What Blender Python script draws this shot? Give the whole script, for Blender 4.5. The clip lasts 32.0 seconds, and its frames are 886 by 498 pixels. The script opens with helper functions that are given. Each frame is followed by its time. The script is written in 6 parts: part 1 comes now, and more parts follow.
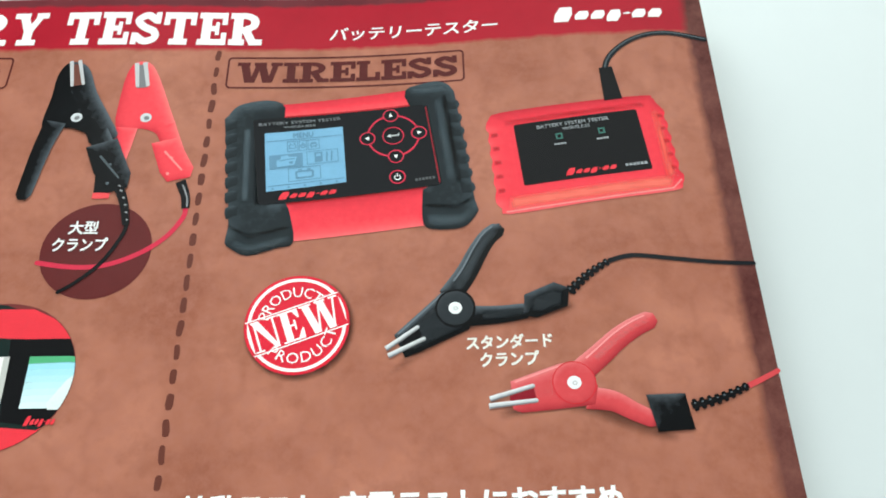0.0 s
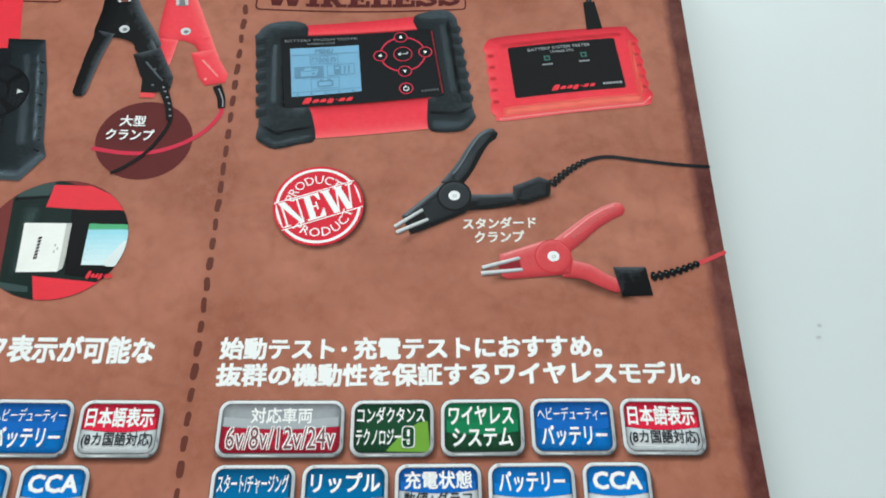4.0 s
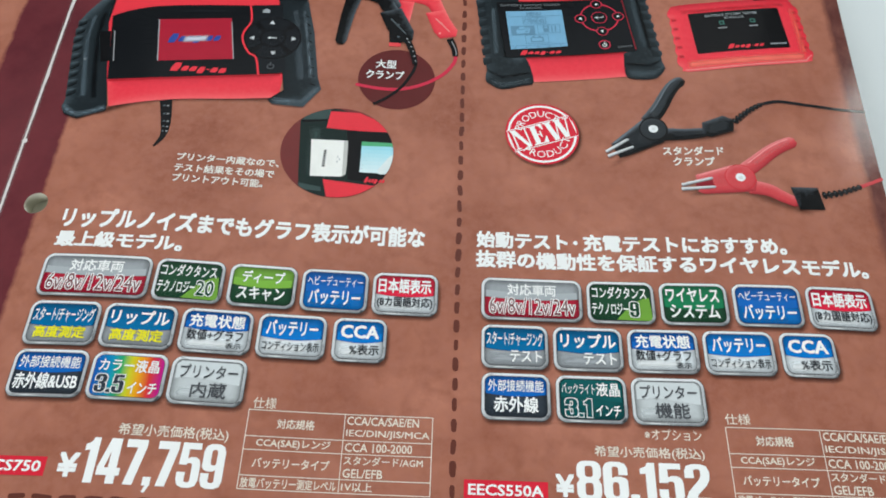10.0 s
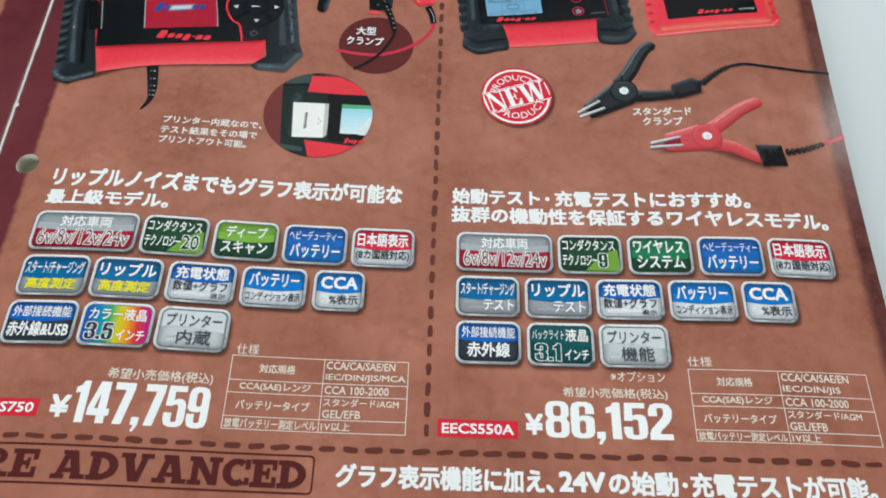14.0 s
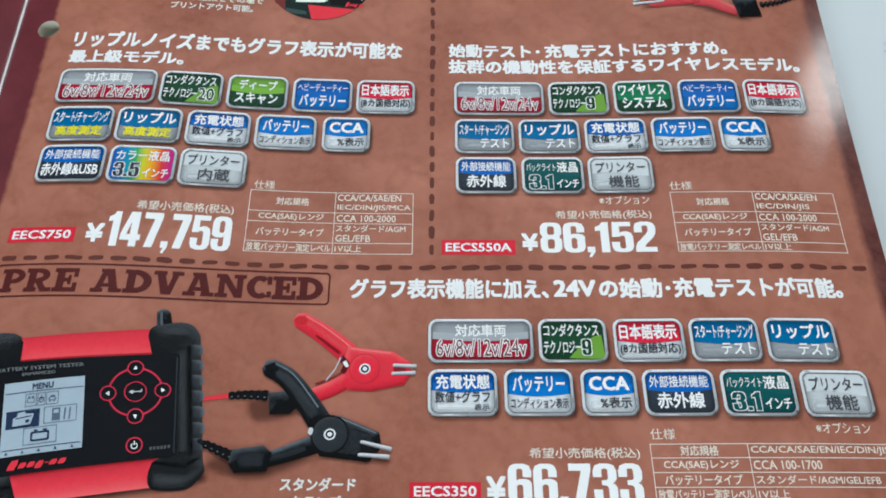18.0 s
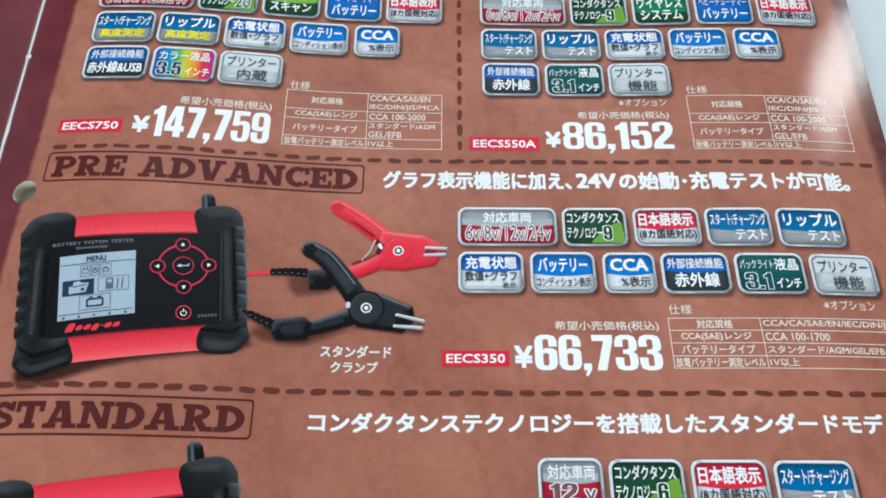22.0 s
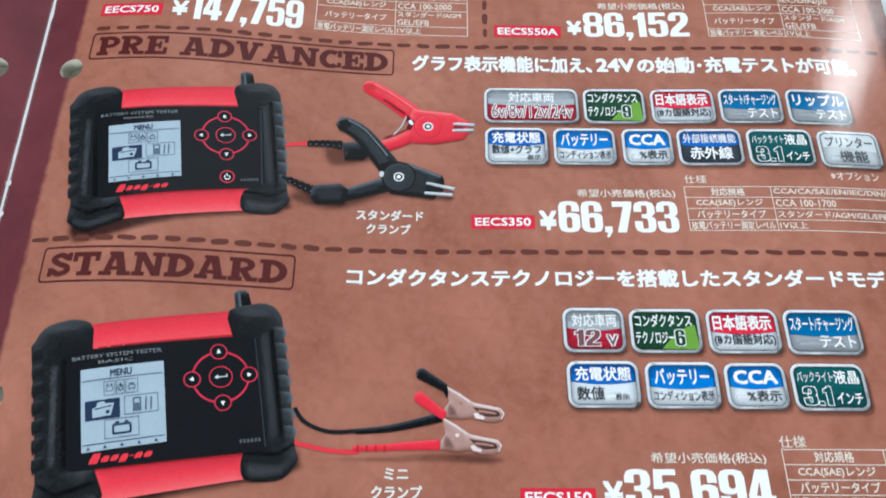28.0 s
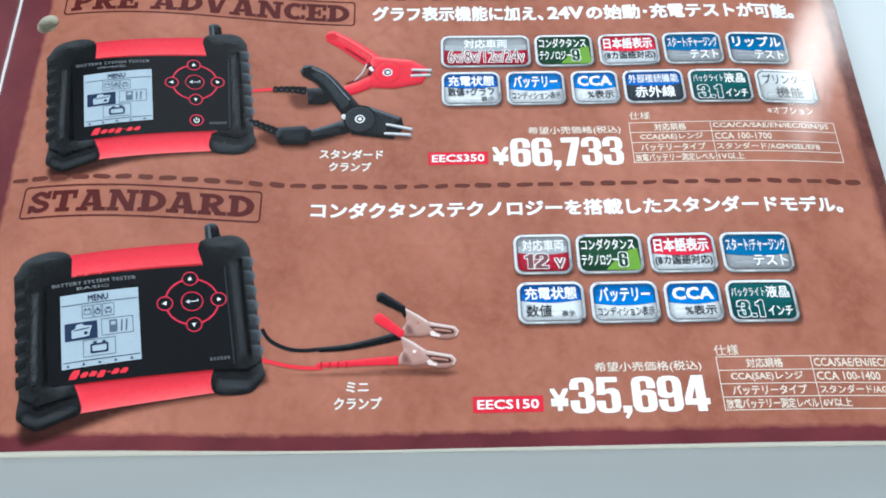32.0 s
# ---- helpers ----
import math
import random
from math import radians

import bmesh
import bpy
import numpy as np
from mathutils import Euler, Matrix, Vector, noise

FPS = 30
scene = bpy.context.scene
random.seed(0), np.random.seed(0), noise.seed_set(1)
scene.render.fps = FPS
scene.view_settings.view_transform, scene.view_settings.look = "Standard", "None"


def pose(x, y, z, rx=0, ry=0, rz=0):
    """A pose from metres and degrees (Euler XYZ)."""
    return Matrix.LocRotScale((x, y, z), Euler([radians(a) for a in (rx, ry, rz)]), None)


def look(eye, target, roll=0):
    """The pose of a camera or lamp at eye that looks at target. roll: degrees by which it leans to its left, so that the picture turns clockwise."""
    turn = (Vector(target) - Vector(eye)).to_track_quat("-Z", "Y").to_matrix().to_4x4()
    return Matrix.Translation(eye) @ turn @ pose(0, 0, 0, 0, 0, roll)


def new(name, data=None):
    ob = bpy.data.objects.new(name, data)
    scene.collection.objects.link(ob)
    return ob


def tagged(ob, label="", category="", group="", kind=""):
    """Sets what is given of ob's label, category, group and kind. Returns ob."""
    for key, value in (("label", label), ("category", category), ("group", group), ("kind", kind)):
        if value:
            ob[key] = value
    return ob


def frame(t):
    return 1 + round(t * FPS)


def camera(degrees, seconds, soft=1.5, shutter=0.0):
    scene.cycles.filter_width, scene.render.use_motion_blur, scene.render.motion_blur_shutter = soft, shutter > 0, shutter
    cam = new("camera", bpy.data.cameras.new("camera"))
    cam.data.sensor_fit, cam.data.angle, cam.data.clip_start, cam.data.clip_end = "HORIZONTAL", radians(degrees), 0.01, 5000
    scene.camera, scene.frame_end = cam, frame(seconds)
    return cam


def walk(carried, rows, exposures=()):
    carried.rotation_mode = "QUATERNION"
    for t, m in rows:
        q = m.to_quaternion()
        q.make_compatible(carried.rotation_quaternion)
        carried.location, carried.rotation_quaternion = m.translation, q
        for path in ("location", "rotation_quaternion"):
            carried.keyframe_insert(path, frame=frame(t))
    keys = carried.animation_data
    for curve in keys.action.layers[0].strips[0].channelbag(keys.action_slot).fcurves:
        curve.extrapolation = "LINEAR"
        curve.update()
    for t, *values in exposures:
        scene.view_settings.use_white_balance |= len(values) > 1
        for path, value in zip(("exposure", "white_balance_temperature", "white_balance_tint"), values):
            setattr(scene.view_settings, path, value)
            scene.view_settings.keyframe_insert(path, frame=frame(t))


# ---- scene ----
U = 0.00105            # one layout unit in metres; the page is 210 units wide
LENS = 63.5
cam = camera(LENS, 32.0, soft=1.8, shutter=0.5)
# seconds, eye in layout units, turn in degrees
PATH = [
    (0.0, 150.43, 162.39, 118.18, 25.86, -0.66, -1.38),
    (0.5, 149.63, 160.11, 119.27, 25.56, -0.59, -1.74),
    (1.0, 149.73, 153.91, 121.77, 25.60, -0.99, -1.43),
    (1.5, 148.47, 151.52, 122.06, 25.24, -1.54, -0.79),
    (2.0, 147.86, 150.79, 122.31, 24.92, -1.74, -0.45),
    (2.5, 148.34, 149.20, 121.87, 24.84, -1.86, -0.24),
    (4.5, 144.87, 131.46, 130.82, 25.20, -2.52, -0.52),
    (5.0, 142.07, 128.56, 129.15, 25.48, -2.54, -0.37),
    (5.5, 136.63, 120.68, 132.61, 25.77, -2.45, -0.50),
    (6.0, 126.09, 112.23, 137.75, 25.64, -1.93, 0.31),
    (6.5, 110.71, 110.31, 138.80, 25.71, -1.61, 1.32),
    (7.0, 106.67, 105.87, 142.90, 26.12, -1.74, 1.54),
    (7.5, 104.58, 103.69, 143.60, 26.00, -1.66, 1.72),
    (8.0, 104.25, 102.44, 145.22, 26.24, -1.39, 1.70),
    (8.5, 102.16, 101.07, 145.58, 26.37, -1.24, 1.83),
    (9.0, 102.16, 100.72, 145.17, 26.35, -1.32, 2.00),
    (9.5, 101.22, 100.39, 145.38, 26.28, -1.36, 2.03),
    (10.0, 101.44, 98.50, 146.97, 26.34, -1.48, 1.92),
    (10.5, 100.47, 99.55, 146.02, 26.36, -1.38, 2.02),
    (11.0, 100.04, 99.16, 146.63, 26.22, -1.35, 2.05),
    (11.5, 100.50, 98.65, 145.92, 26.25, -1.40, 2.14),
    (12.0, 100.94, 97.90, 146.53, 25.97, -1.57, 2.06),
    (12.5, 99.05, 96.35, 146.22, 26.08, -1.46, 2.22),
    (13.0, 99.94, 95.35, 147.18, 25.73, -1.53, 2.23),
    (13.5, 103.16, 91.29, 149.69, 25.82, -1.53, 1.94),
    (15.5, 114.32, 80.99, 145.90, 25.83, -0.76, 0.64),
    (16.0, 111.25, 77.44, 147.83, 25.47, -0.63, 0.34),
    (16.5, 104.57, 69.60, 143.78, 24.57, -0.28, -0.26),
    (17.0, 103.51, 62.66, 141.02, 24.33, -0.56, -0.13),
    (17.5, 108.19, 58.68, 145.13, 24.11, -1.02, -0.41),
    (18.0, 106.04, 53.11, 147.56, 23.76, -1.11, -0.07),
    (18.5, 104.92, 52.59, 148.01, 23.84, -1.33, 0.21),
    (19.0, 103.59, 49.14, 146.51, 23.97, -1.28, 0.23),
    (19.5, 101.64, 41.64, 146.39, 23.55, -1.45, 0.19),
    (20.0, 101.72, 36.54, 147.41, 23.35, -1.69, 0.14),
    (20.5, 101.69, 34.30, 145.04, 23.22, -1.62, -0.05),
    (21.0, 99.10, 30.63, 145.59, 23.14, -1.50, 0.09),
    (21.5, 99.55, 27.99, 146.56, 23.03, -1.47, 0.15),
    (22.0, 99.01, 28.19, 145.93, 23.25, -1.43, 0.21),
    (22.5, 98.29, 29.57, 143.74, 23.13, -1.51, 0.34),
    (23.0, 98.27, 29.46, 143.23, 23.20, -1.43, 0.44),
    (23.5, 99.25, 30.39, 142.71, 23.15, -1.59, 0.30),
    (24.0, 97.52, 30.41, 142.60, 22.99, -1.74, 0.37),
    (24.5, 96.20, 30.20, 143.17, 22.80, -1.87, 0.55),
    (26.5, 96.16, 19.69, 144.43, 22.65, -1.98, 0.34),
    (27.0, 95.09, 15.57, 143.58, 22.43, -1.95, 0.35),
    (27.5, 94.19, 9.17, 144.45, 22.13, -1.89, 0.19),
    (28.0, 91.81, 1.37, 144.10, 21.94, -1.79, 0.23),
    (28.5, 91.40, -3.60, 143.95, 21.78, -1.84, 0.02),
    (29.0, 90.76, -8.39, 143.61, 21.45, -1.87, -0.04),
    (29.5, 91.84, -10.48, 143.94, 21.15, -2.01, -0.08),
    (30.0, 91.58, -12.73, 144.65, 20.94, -1.96, -0.08),
    (30.5, 90.77, -14.52, 145.57, 20.80, -1.74, 0.01),
    (31.0, 94.15, -14.86, 146.48, 21.20, -1.83, -0.49),
    (31.5, 97.13, -15.11, 147.64, 21.45, -1.65, -0.81),
    (32.0, 100.27, -15.21, 148.24, 21.55, -1.60, -0.96),
]
Z0 = 5.0               # height of the page's mean plane over the table, in layout units
walk(cam, [(t, pose(U * x, U * y, U * (z + Z0), rx, ry, rz)) for t, x, y, z, rx, ry, rz in PATH],
     exposures=[(0.0, 0.78, 6480, 1), (2.0, 0.72, 6480, 1), (5.0, 0.42, 6380, 4), (9.0, 0.38, 6380, 6), (13.0, 0.38, 6380, 6), (16.0, 0.26, 6300, 6), (17.0, 0.20, 6200, 6),
                (18.0, 0.32, 6050, 6), (20.0, 0.44, 5980, 6), (24.0, 0.52, 5900, 6), (27.0, 0.52, 5850, 6), (30.0, 0.82, 5880, 6), (32.0, 0.82, 5880, 6)])

# ---- light: closed room, unseen lamps added ahead, behind and overhead, a high corner light ----
world = bpy.data.worlds.new("daylight")
scene.world = world
world.use_nodes = True
wn = world.node_tree.nodes
sky = wn.new("ShaderNodeTexSky")
sky.sky_type = 'NISHITA'
sky.sun_disc = False
sky.sun_elevation = radians(38)
sky.sun_rotation = radians(50)
wn["Background"].inputs["Strength"].default_value = 0.1
world.node_tree.links.new(sky.outputs["Color"], wn["Background"].inputs["Color"])


def area(name, eye, target, sx, sy, power, colour):
    lamp = bpy.data.lights.new(name, 'AREA')
    lamp.shape, lamp.size, lamp.size_y, lamp.energy, lamp.color = 'RECTANGLE', sx, sy, power, colour
    ob = new(name, lamp)
    ob.matrix_world = look(eye, target)
    return ob


# wide lamp added out of view as the main light on the page
area("unseen_light_ahead", (0.0, 2.52, 0.80), (0.0, 0.0, 0.75), 3.4, 0.9, 103.0, (0.93, 0.98, 1.0))
# weak overhead lamp added for a faint haze on the glossy paper
area("added_overhead_light", (0.1, 1.80, 2.28), (0.1, 1.80, 0.0), 2.4, 1.3, 2.0, (0.97, 0.99, 1.0))
area("high_corner_light", (2.15, 1.93, 2.02), (0.2, 0.2, 0.0), 0.27, 0.48, 5.5, (1.0, 0.98, 0.93))
# second unseen lamp, added to light the page from the near side
area("unseen_light_behind", (-0.4, -2.12, 0.95), (-0.4, 0.0, 0.9), 2.6, 1.0, 37.0, (0.96, 0.98, 1.0))

# ---- materials ----


def mat(name, colour, rough=0.35, metal=0.0, vary=0.10, scale=220.0, second=None, gloss=0.5, bump=0.0):
    """A printed or painted surface with fine and coarse variation; second: a colour mottled in."""
    m = bpy.data.materials.new(name)
    m.use_nodes = True
    n, l = m.node_tree.nodes, m.node_tree.links
    b = n["Principled BSDF"]
    b.inputs["Roughness"].default_value, b.inputs["Metallic"].default_value = rough, metal
    b.inputs["Specular IOR Level"].default_value = gloss
    geo = n.new("ShaderNodeNewGeometry")
    fine, coarse = n.new("ShaderNodeTexNoise"), n.new("ShaderNodeTexNoise")
    fine.inputs["Scale"].default_value, coarse.inputs["Scale"].default_value = scale * 9, scale
    fine.inputs["Detail"].default_value = coarse.inputs["Detail"].default_value = 4
    mixed = n.new("ShaderNodeMix")
    mixed.data_type = 'RGBA'
    dark = [c * (1 - vary) for c in colour]
    light = second or [min(1.0, c * (1 + vary)) for c in colour]
    mixed.inputs["A"].default_value, mixed.inputs["B"].default_value = (*dark, 1), (*light, 1)
    add = n.new("ShaderNodeMath")
    add.operation = 'MULTIPLY_ADD'
    add.inputs[1].default_value, add.inputs[2].default_value = 0.35, 0.0
    for tex in (fine, coarse):
        l.new(geo.outputs["Position"], tex.inputs["Vector"])
    l.new(fine.outputs["Fac"], add.inputs[0])
    two = n.new("ShaderNodeMath")
    two.operation = 'MULTIPLY_ADD'
    two.inputs[1].default_value = 0.65
    l.new(coarse.outputs["Fac"], two.inputs[0])
    l.new(add.outputs[0], two.inputs[2])
    l.new(two.outputs[0], mixed.inputs["Factor"])
    l.new(mixed.outputs["Result"], b.inputs["Base Color"])
    if bump:
        bn = n.new("ShaderNodeBump")
        bn.inputs["Strength"].default_value, bn.inputs["Distance"].default_value = bump, 0.0002
        relief = n.new("ShaderNodeTexNoise")
        relief.inputs["Scale"].default_value, relief.inputs["Detail"].default_value = 620, 3
        l.new(geo.outputs["Position"], relief.inputs["Vector"])
        l.new(relief.outputs["Fac"], bn.inputs["Height"])
        l.new(bn.outputs["Normal"], b.inputs["Normal"])
    return m


INKS = {}
GLOSS, GRAIN = 0.32, 0.13    # sheen and fine relief of the coated paper


def ink(r, g, b, vary=0.13):
    """Glossy offset ink of a colour, made once."""
    key = (r, g, b)
    if key not in INKS:
        INKS[key] = mat("ink", (r, g, b), rough=PAPER_ROUGH, vary=vary, gloss=GLOSS, bump=GRAIN)
    return INKS[key]


PAPER_ROUGH = 0.12


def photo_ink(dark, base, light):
    """Offset inks of a printed photograph, from a dark to a light tone by the print's density."""
    key = (dark, base, light)
    if key not in INKS:
        m = mat("photo_ink", base, rough=PAPER_ROUGH, vary=0.0, gloss=GLOSS, bump=GRAIN)
        n, l = m.node_tree.nodes, m.node_tree.links
        held, ramp, noise, add = n.new("ShaderNodeAttribute"), n.new("ShaderNodeValToRGB"), n.new("ShaderNodeTexNoise"), n.new("ShaderNodeMath")
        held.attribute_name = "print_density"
        noise.inputs["Scale"].default_value, noise.inputs["Detail"].default_value = 900, 3
        add.operation = 'MULTIPLY_ADD'
        add.inputs[1].default_value = 0.16
        geo = n.new("ShaderNodeNewGeometry")
        l.new(geo.outputs["Position"], noise.inputs["Vector"])
        l.new(noise.outputs["Fac"], add.inputs[0])
        shift = n.new("ShaderNodeMath")
        shift.operation = 'SUBTRACT'
        shift.inputs[1].default_value = 0.08
        l.new(held.outputs["Fac"], shift.inputs[0])
        l.new(shift.outputs[0], add.inputs[2])
        l.new(add.outputs[0], ramp.inputs["Fac"])
        ramp.color_ramp.elements[0].color, ramp.color_ramp.elements[1].color = (*dark, 1), (*light, 1)
        ramp.color_ramp.elements.new(0.5).color = (*base, 1)
        l.new(ramp.outputs["Color"], n["Principled BSDF"].inputs["Base Color"])
        INKS[key] = m
    return INKS[key]


def soft_ink(r, g, b):
    """A thin ink that lets the page's print show where its density falls."""
    key = ("soft", r, g, b)
    if key not in INKS:
        m = mat("soft_ink", (r, g, b), rough=PAPER_ROUGH, vary=0.0, gloss=GLOSS, bump=GRAIN)
        n, l = m.node_tree.nodes, m.node_tree.links
        held = n.new("ShaderNodeAttribute")
        held.attribute_name = "print_density"
        l.new(held.outputs["Fac"], n["Principled BSDF"].inputs["Alpha"])
        INKS[key] = m
    return INKS[key]


WHITE = ink(0.92, 0.92, 0.91, 0.03)
CREAM = ink(0.83, 0.74, 0.63)
BLACK = ink(0.004, 0.004, 0.005)
GRIP = ink(0.009, 0.011, 0.014)
GRIP_M = ink(0.026, 0.033, 0.040)
GRIP_L = ink(0.085, 0.105, 0.118)
PLATE = ink(0.005, 0.006, 0.008)
RED = ink(0.78, 0.040, 0.060)
RED_D = ink(0.46, 0.015, 0.024)
RED_L = ink(0.80, 0.075, 0.085)
RED_P = ink(0.85, 0.26, 0.25)
PINK = ink(0.62, 0.03, 0.07)
BROWN_D = ink(0.128, 0.037, 0.026)
TITLE = ink(0.092, 0.017, 0.016)
STEEL = ink(0.55, 0.55, 0.56)
STEEL_D = ink(0.20, 0.20, 0.21)
SILVER = ink(0.62, 0.64, 0.66)
SILVER_D = ink(0.27, 0.27, 0.28)
COPPER = ink(0.42, 0.20, 0.16)
LCD = ink(0.40, 0.49, 0.56)
LCD_D = ink(0.02, 0.035, 0.08)
LCD_B = ink(0.20, 0.42, 0.62)
# dark, middle and light tones of the printed photographs
SLATE_T = ((0.010, 0.012, 0.014), (0.026, 0.031, 0.036), (0.075, 0.085, 0.095))
RUBBER = ((0.002, 0.0022, 0.0025), (0.0085, 0.0098, 0.011), (0.075, 0.084, 0.092))
RIB = ((0.004, 0.0045, 0.005), (0.034, 0.039, 0.045), (0.16, 0.18, 0.20))
RUBBER_B = ((0.003, 0.004, 0.005), (0.013, 0.019, 0.023), (0.085, 0.115, 0.135))
JAW_BLACK = ((0.001, 0.001, 0.0012), (0.0025, 0.003, 0.004), (0.13, 0.155, 0.18))
SHELL = ((0.44, 0.012, 0.028), (0.81, 0.044, 0.068), (0.91, 0.150, 0.155))
JAW_RED = ((0.36, 0.008, 0.018), (0.78, 0.026, 0.052), (0.90, 0.16, 0.16))
ROSE = ((0.34, 0.020, 0.030), (0.62, 0.065, 0.075), (0.80, 0.24, 0.24))
BIG_RED = ((0.50, 0.015, 0.03), (0.84, 0.060, 0.082), (0.94, 0.22, 0.21))
METAL = ((0.12, 0.12, 0.13), (0.55, 0.56, 0.58), (0.88, 0.88, 0.88))
COPPER_T = ((0.18, 0.065, 0.05), (0.45, 0.26, 0.22), (0.78, 0.63, 0.58))
RIM = ((0.10, 0.105, 0.11), (0.58, 0.60, 0.62), (0.94, 0.95, 0.95))


def leather(name):
    """The printed page ground: tan leather with a maroon frame and a crimson head band."""
    m = bpy.data.materials.new(name)
    m.use_nodes = True
    n, l = m.node_tree.nodes, m.node_tree.links
    b = n["Principled BSDF"]
    b.inputs["Roughness"].default_value = PAPER_ROUGH
    b.inputs["Specular IOR Level"].default_value = GLOSS
    geo = n.new("ShaderNodeNewGeometry")
    xyz = n.new("ShaderNodeSeparateXYZ")
    l.new(geo.outputs["Position"], xyz.inputs[0])

    def noise_at(scale, detail, rough=0.6):
        t = n.new("ShaderNodeTexNoise")
        t.inputs["Scale"].default_value, t.inputs["Detail"].default_value, t.inputs["Roughness"].default_value = scale, detail, rough
        l.new(geo.outputs["Position"], t.inputs["Vector"])
        return t.outputs["Fac"]

    def math2(op, a, c, clamp=False):
        t = n.new("ShaderNodeMath")
        t.operation, t.use_clamp = op, clamp
        for i, v in enumerate((a, c)):
            if isinstance(v, (int, float)):
                t.inputs[i].default_value = v
            else:
                l.new(v, t.inputs[i])
        return t.outputs[0]

    def blend(f, a, c):
        t = n.new("ShaderNodeMix")
        t.data_type = 'RGBA'
        l.new(f, t.inputs["Factor"])
        for key, v in (("A", a), ("B", c)):
            if isinstance(v, tuple):
                t.inputs[key].default_value = (*v, 1)
            else:
                l.new(v, t.inputs[key])
        return t.outputs["Result"]

    def ramp(v, lo, hi):
        t = n.new("ShaderNodeMapRange")
        t.inputs["From Min"].default_value, t.inputs["From Max"].default_value = lo, hi
        l.new(v, t.inputs["Value"])
        return t.outputs["Result"]

    tan = blend(ramp(noise_at(38, 5), 0.30, 0.70), (0.290, 0.096, 0.057), (0.495, 0.196, 0.129))
    tan = blend(math2('MULTIPLY', ramp(noise_at(420, 6, 0.7), 0.38, 0.75), 0.8, True), tan, (0.402, 0.158, 0.112))
    tan = blend(math2('MULTIPLY', ramp(noise_at(150, 4, 0.65), 0.50, 0.72), 0.36, True), tan, (0.225, 0.070, 0.037))
    veins = n.new("ShaderNodeTexVoronoi")
    veins.feature = 'DISTANCE_TO_EDGE'
    veins.inputs["Scale"].default_value = 75
    warp = n.new("ShaderNodeVectorMath")
    warp.operation = 'MULTIPLY_ADD'
    wt = n.new("ShaderNodeTexNoise")
    wt.inputs["Scale"].default_value = 90
    l.new(geo.outputs["Position"], wt.inputs["Vector"])
    l.new(wt.outputs["Color"], warp.inputs[0])
    warp.inputs[1].default_value = (0.014, 0.014, 0.014)
    l.new(geo.outputs["Position"], warp.inputs[2])
    l.new(warp.outputs[0], veins.inputs["Vector"])
    crack = math2('MULTIPLY', ramp(veins.outputs["Distance"], 0.10, 0.0), 0.10, True)
    tan = blend(crack, tan, (0.16, 0.045, 0.026))
    maroon = blend(ramp(noise_at(60, 6), 0.3, 0.75), (0.105, 0.020, 0.027), (0.180, 0.036, 0.043))
    band = blend(ramp(noise_at(90, 5), 0.3, 0.7), (0.42, 0.014, 0.030), (0.36, 0.012, 0.026))
    wob = math2('MULTIPLY', math2('SUBTRACT', noise_at(260, 3), 0.5), 0.0016)
    x, y = math2('ADD', math2('ABSOLUTE', xyz.outputs["X"], 0.0), wob), math2('ADD', xyz.outputs["Y"], wob)
    soft = 0.0006

    def over(v, edge):
        return ramp(v, edge - soft, edge + soft)

    margin = math2('ADD', math2('MULTIPLY', math2('LESS_THAN', xyz.outputs["X"], 0.0), 3.8 * U), 8.9 * U)
    inner = math2('SUBTRACT', 1.0, ramp(math2('SUBTRACT', x, margin), -soft, soft))
    edge = math2('MAXIMUM', inner, math2('SUBTRACT', 1.0, over(y, 3.1 * U)), True)
    col = blend(over(y, 268.9 * U), tan, band)
    col = blend(ramp(y, 280.6 * U, 281.5 * U), col, maroon)
    col = blend(edge, col, maroon)
    worn = blend(ramp(noise_at(130, 6, 0.7), 0.35, 0.75), (0.085, 0.022, 0.020), (0.20, 0.075, 0.060))
    col = blend(ramp(math2('ADD', x, math2('MULTIPLY', wob, 0.6)), 204.9 * U, 206.9 * U), col, worn)
    l.new(col, b.inputs["Base Color"])
    relief = n.new("ShaderNodeBump")
    relief.inputs["Strength"].default_value, relief.inputs["Distance"].default_value = GRAIN, 0.0002
    l.new(noise_at(620, 3), relief.inputs["Height"])
    l.new(relief.outputs["Normal"], b.inputs["Normal"])
    return m


PAGE = leather("printed_leather_page")
PAPER = mat("paper", (0.56, 0.54, 0.45), rough=0.7, vary=0.05)
TABLE = mat("table_laminate", (0.61, 0.65, 0.66), rough=0.45, vary=0.03, scale=14)
WALL = mat("wall_paint", (0.21, 0.21, 0.21), rough=0.8, vary=0.03, scale=3)

# ---- the page's gently waved surface ----
WAVE = (0.0, 0.0045, 0.0176, 0.0042, 0.0057)
DRIFT = (-0.0224, -0.0028, -0.0116, -0.0080, -0.0030)


def surf(x, y):
    """Height of the open page over its mean plane, in layout units; the facing page mirrors it."""
    x = abs(x)
    s, v = math.pi * x / 210, y / 100 - 1.3
    h = sum((a + d * v) * math.sin((k + 1) * s) for k, (a, d) in enumerate(zip(WAVE, DRIFT)))
    return 100 * (h + x / 210 * (-0.0036 * v + 0.0206 * (v * v - 0.5)))


def at(x, y, layer=0.0):
    return Vector((U * x, U * y, U * (Z0 + surf(x, y) + 0.03 * layer)))


def link(name, bm, material, parent, label=""):
    me = bpy.data.meshes.new(name)
    bm.to_mesh(me)
    bm.free()
    me.materials.append(material)
    for p in me.polygons:
        p.use_smooth = True
    ob = new(name, me)
    ob.parent = parent
    if label:
        tagged(ob, label)
    return ob


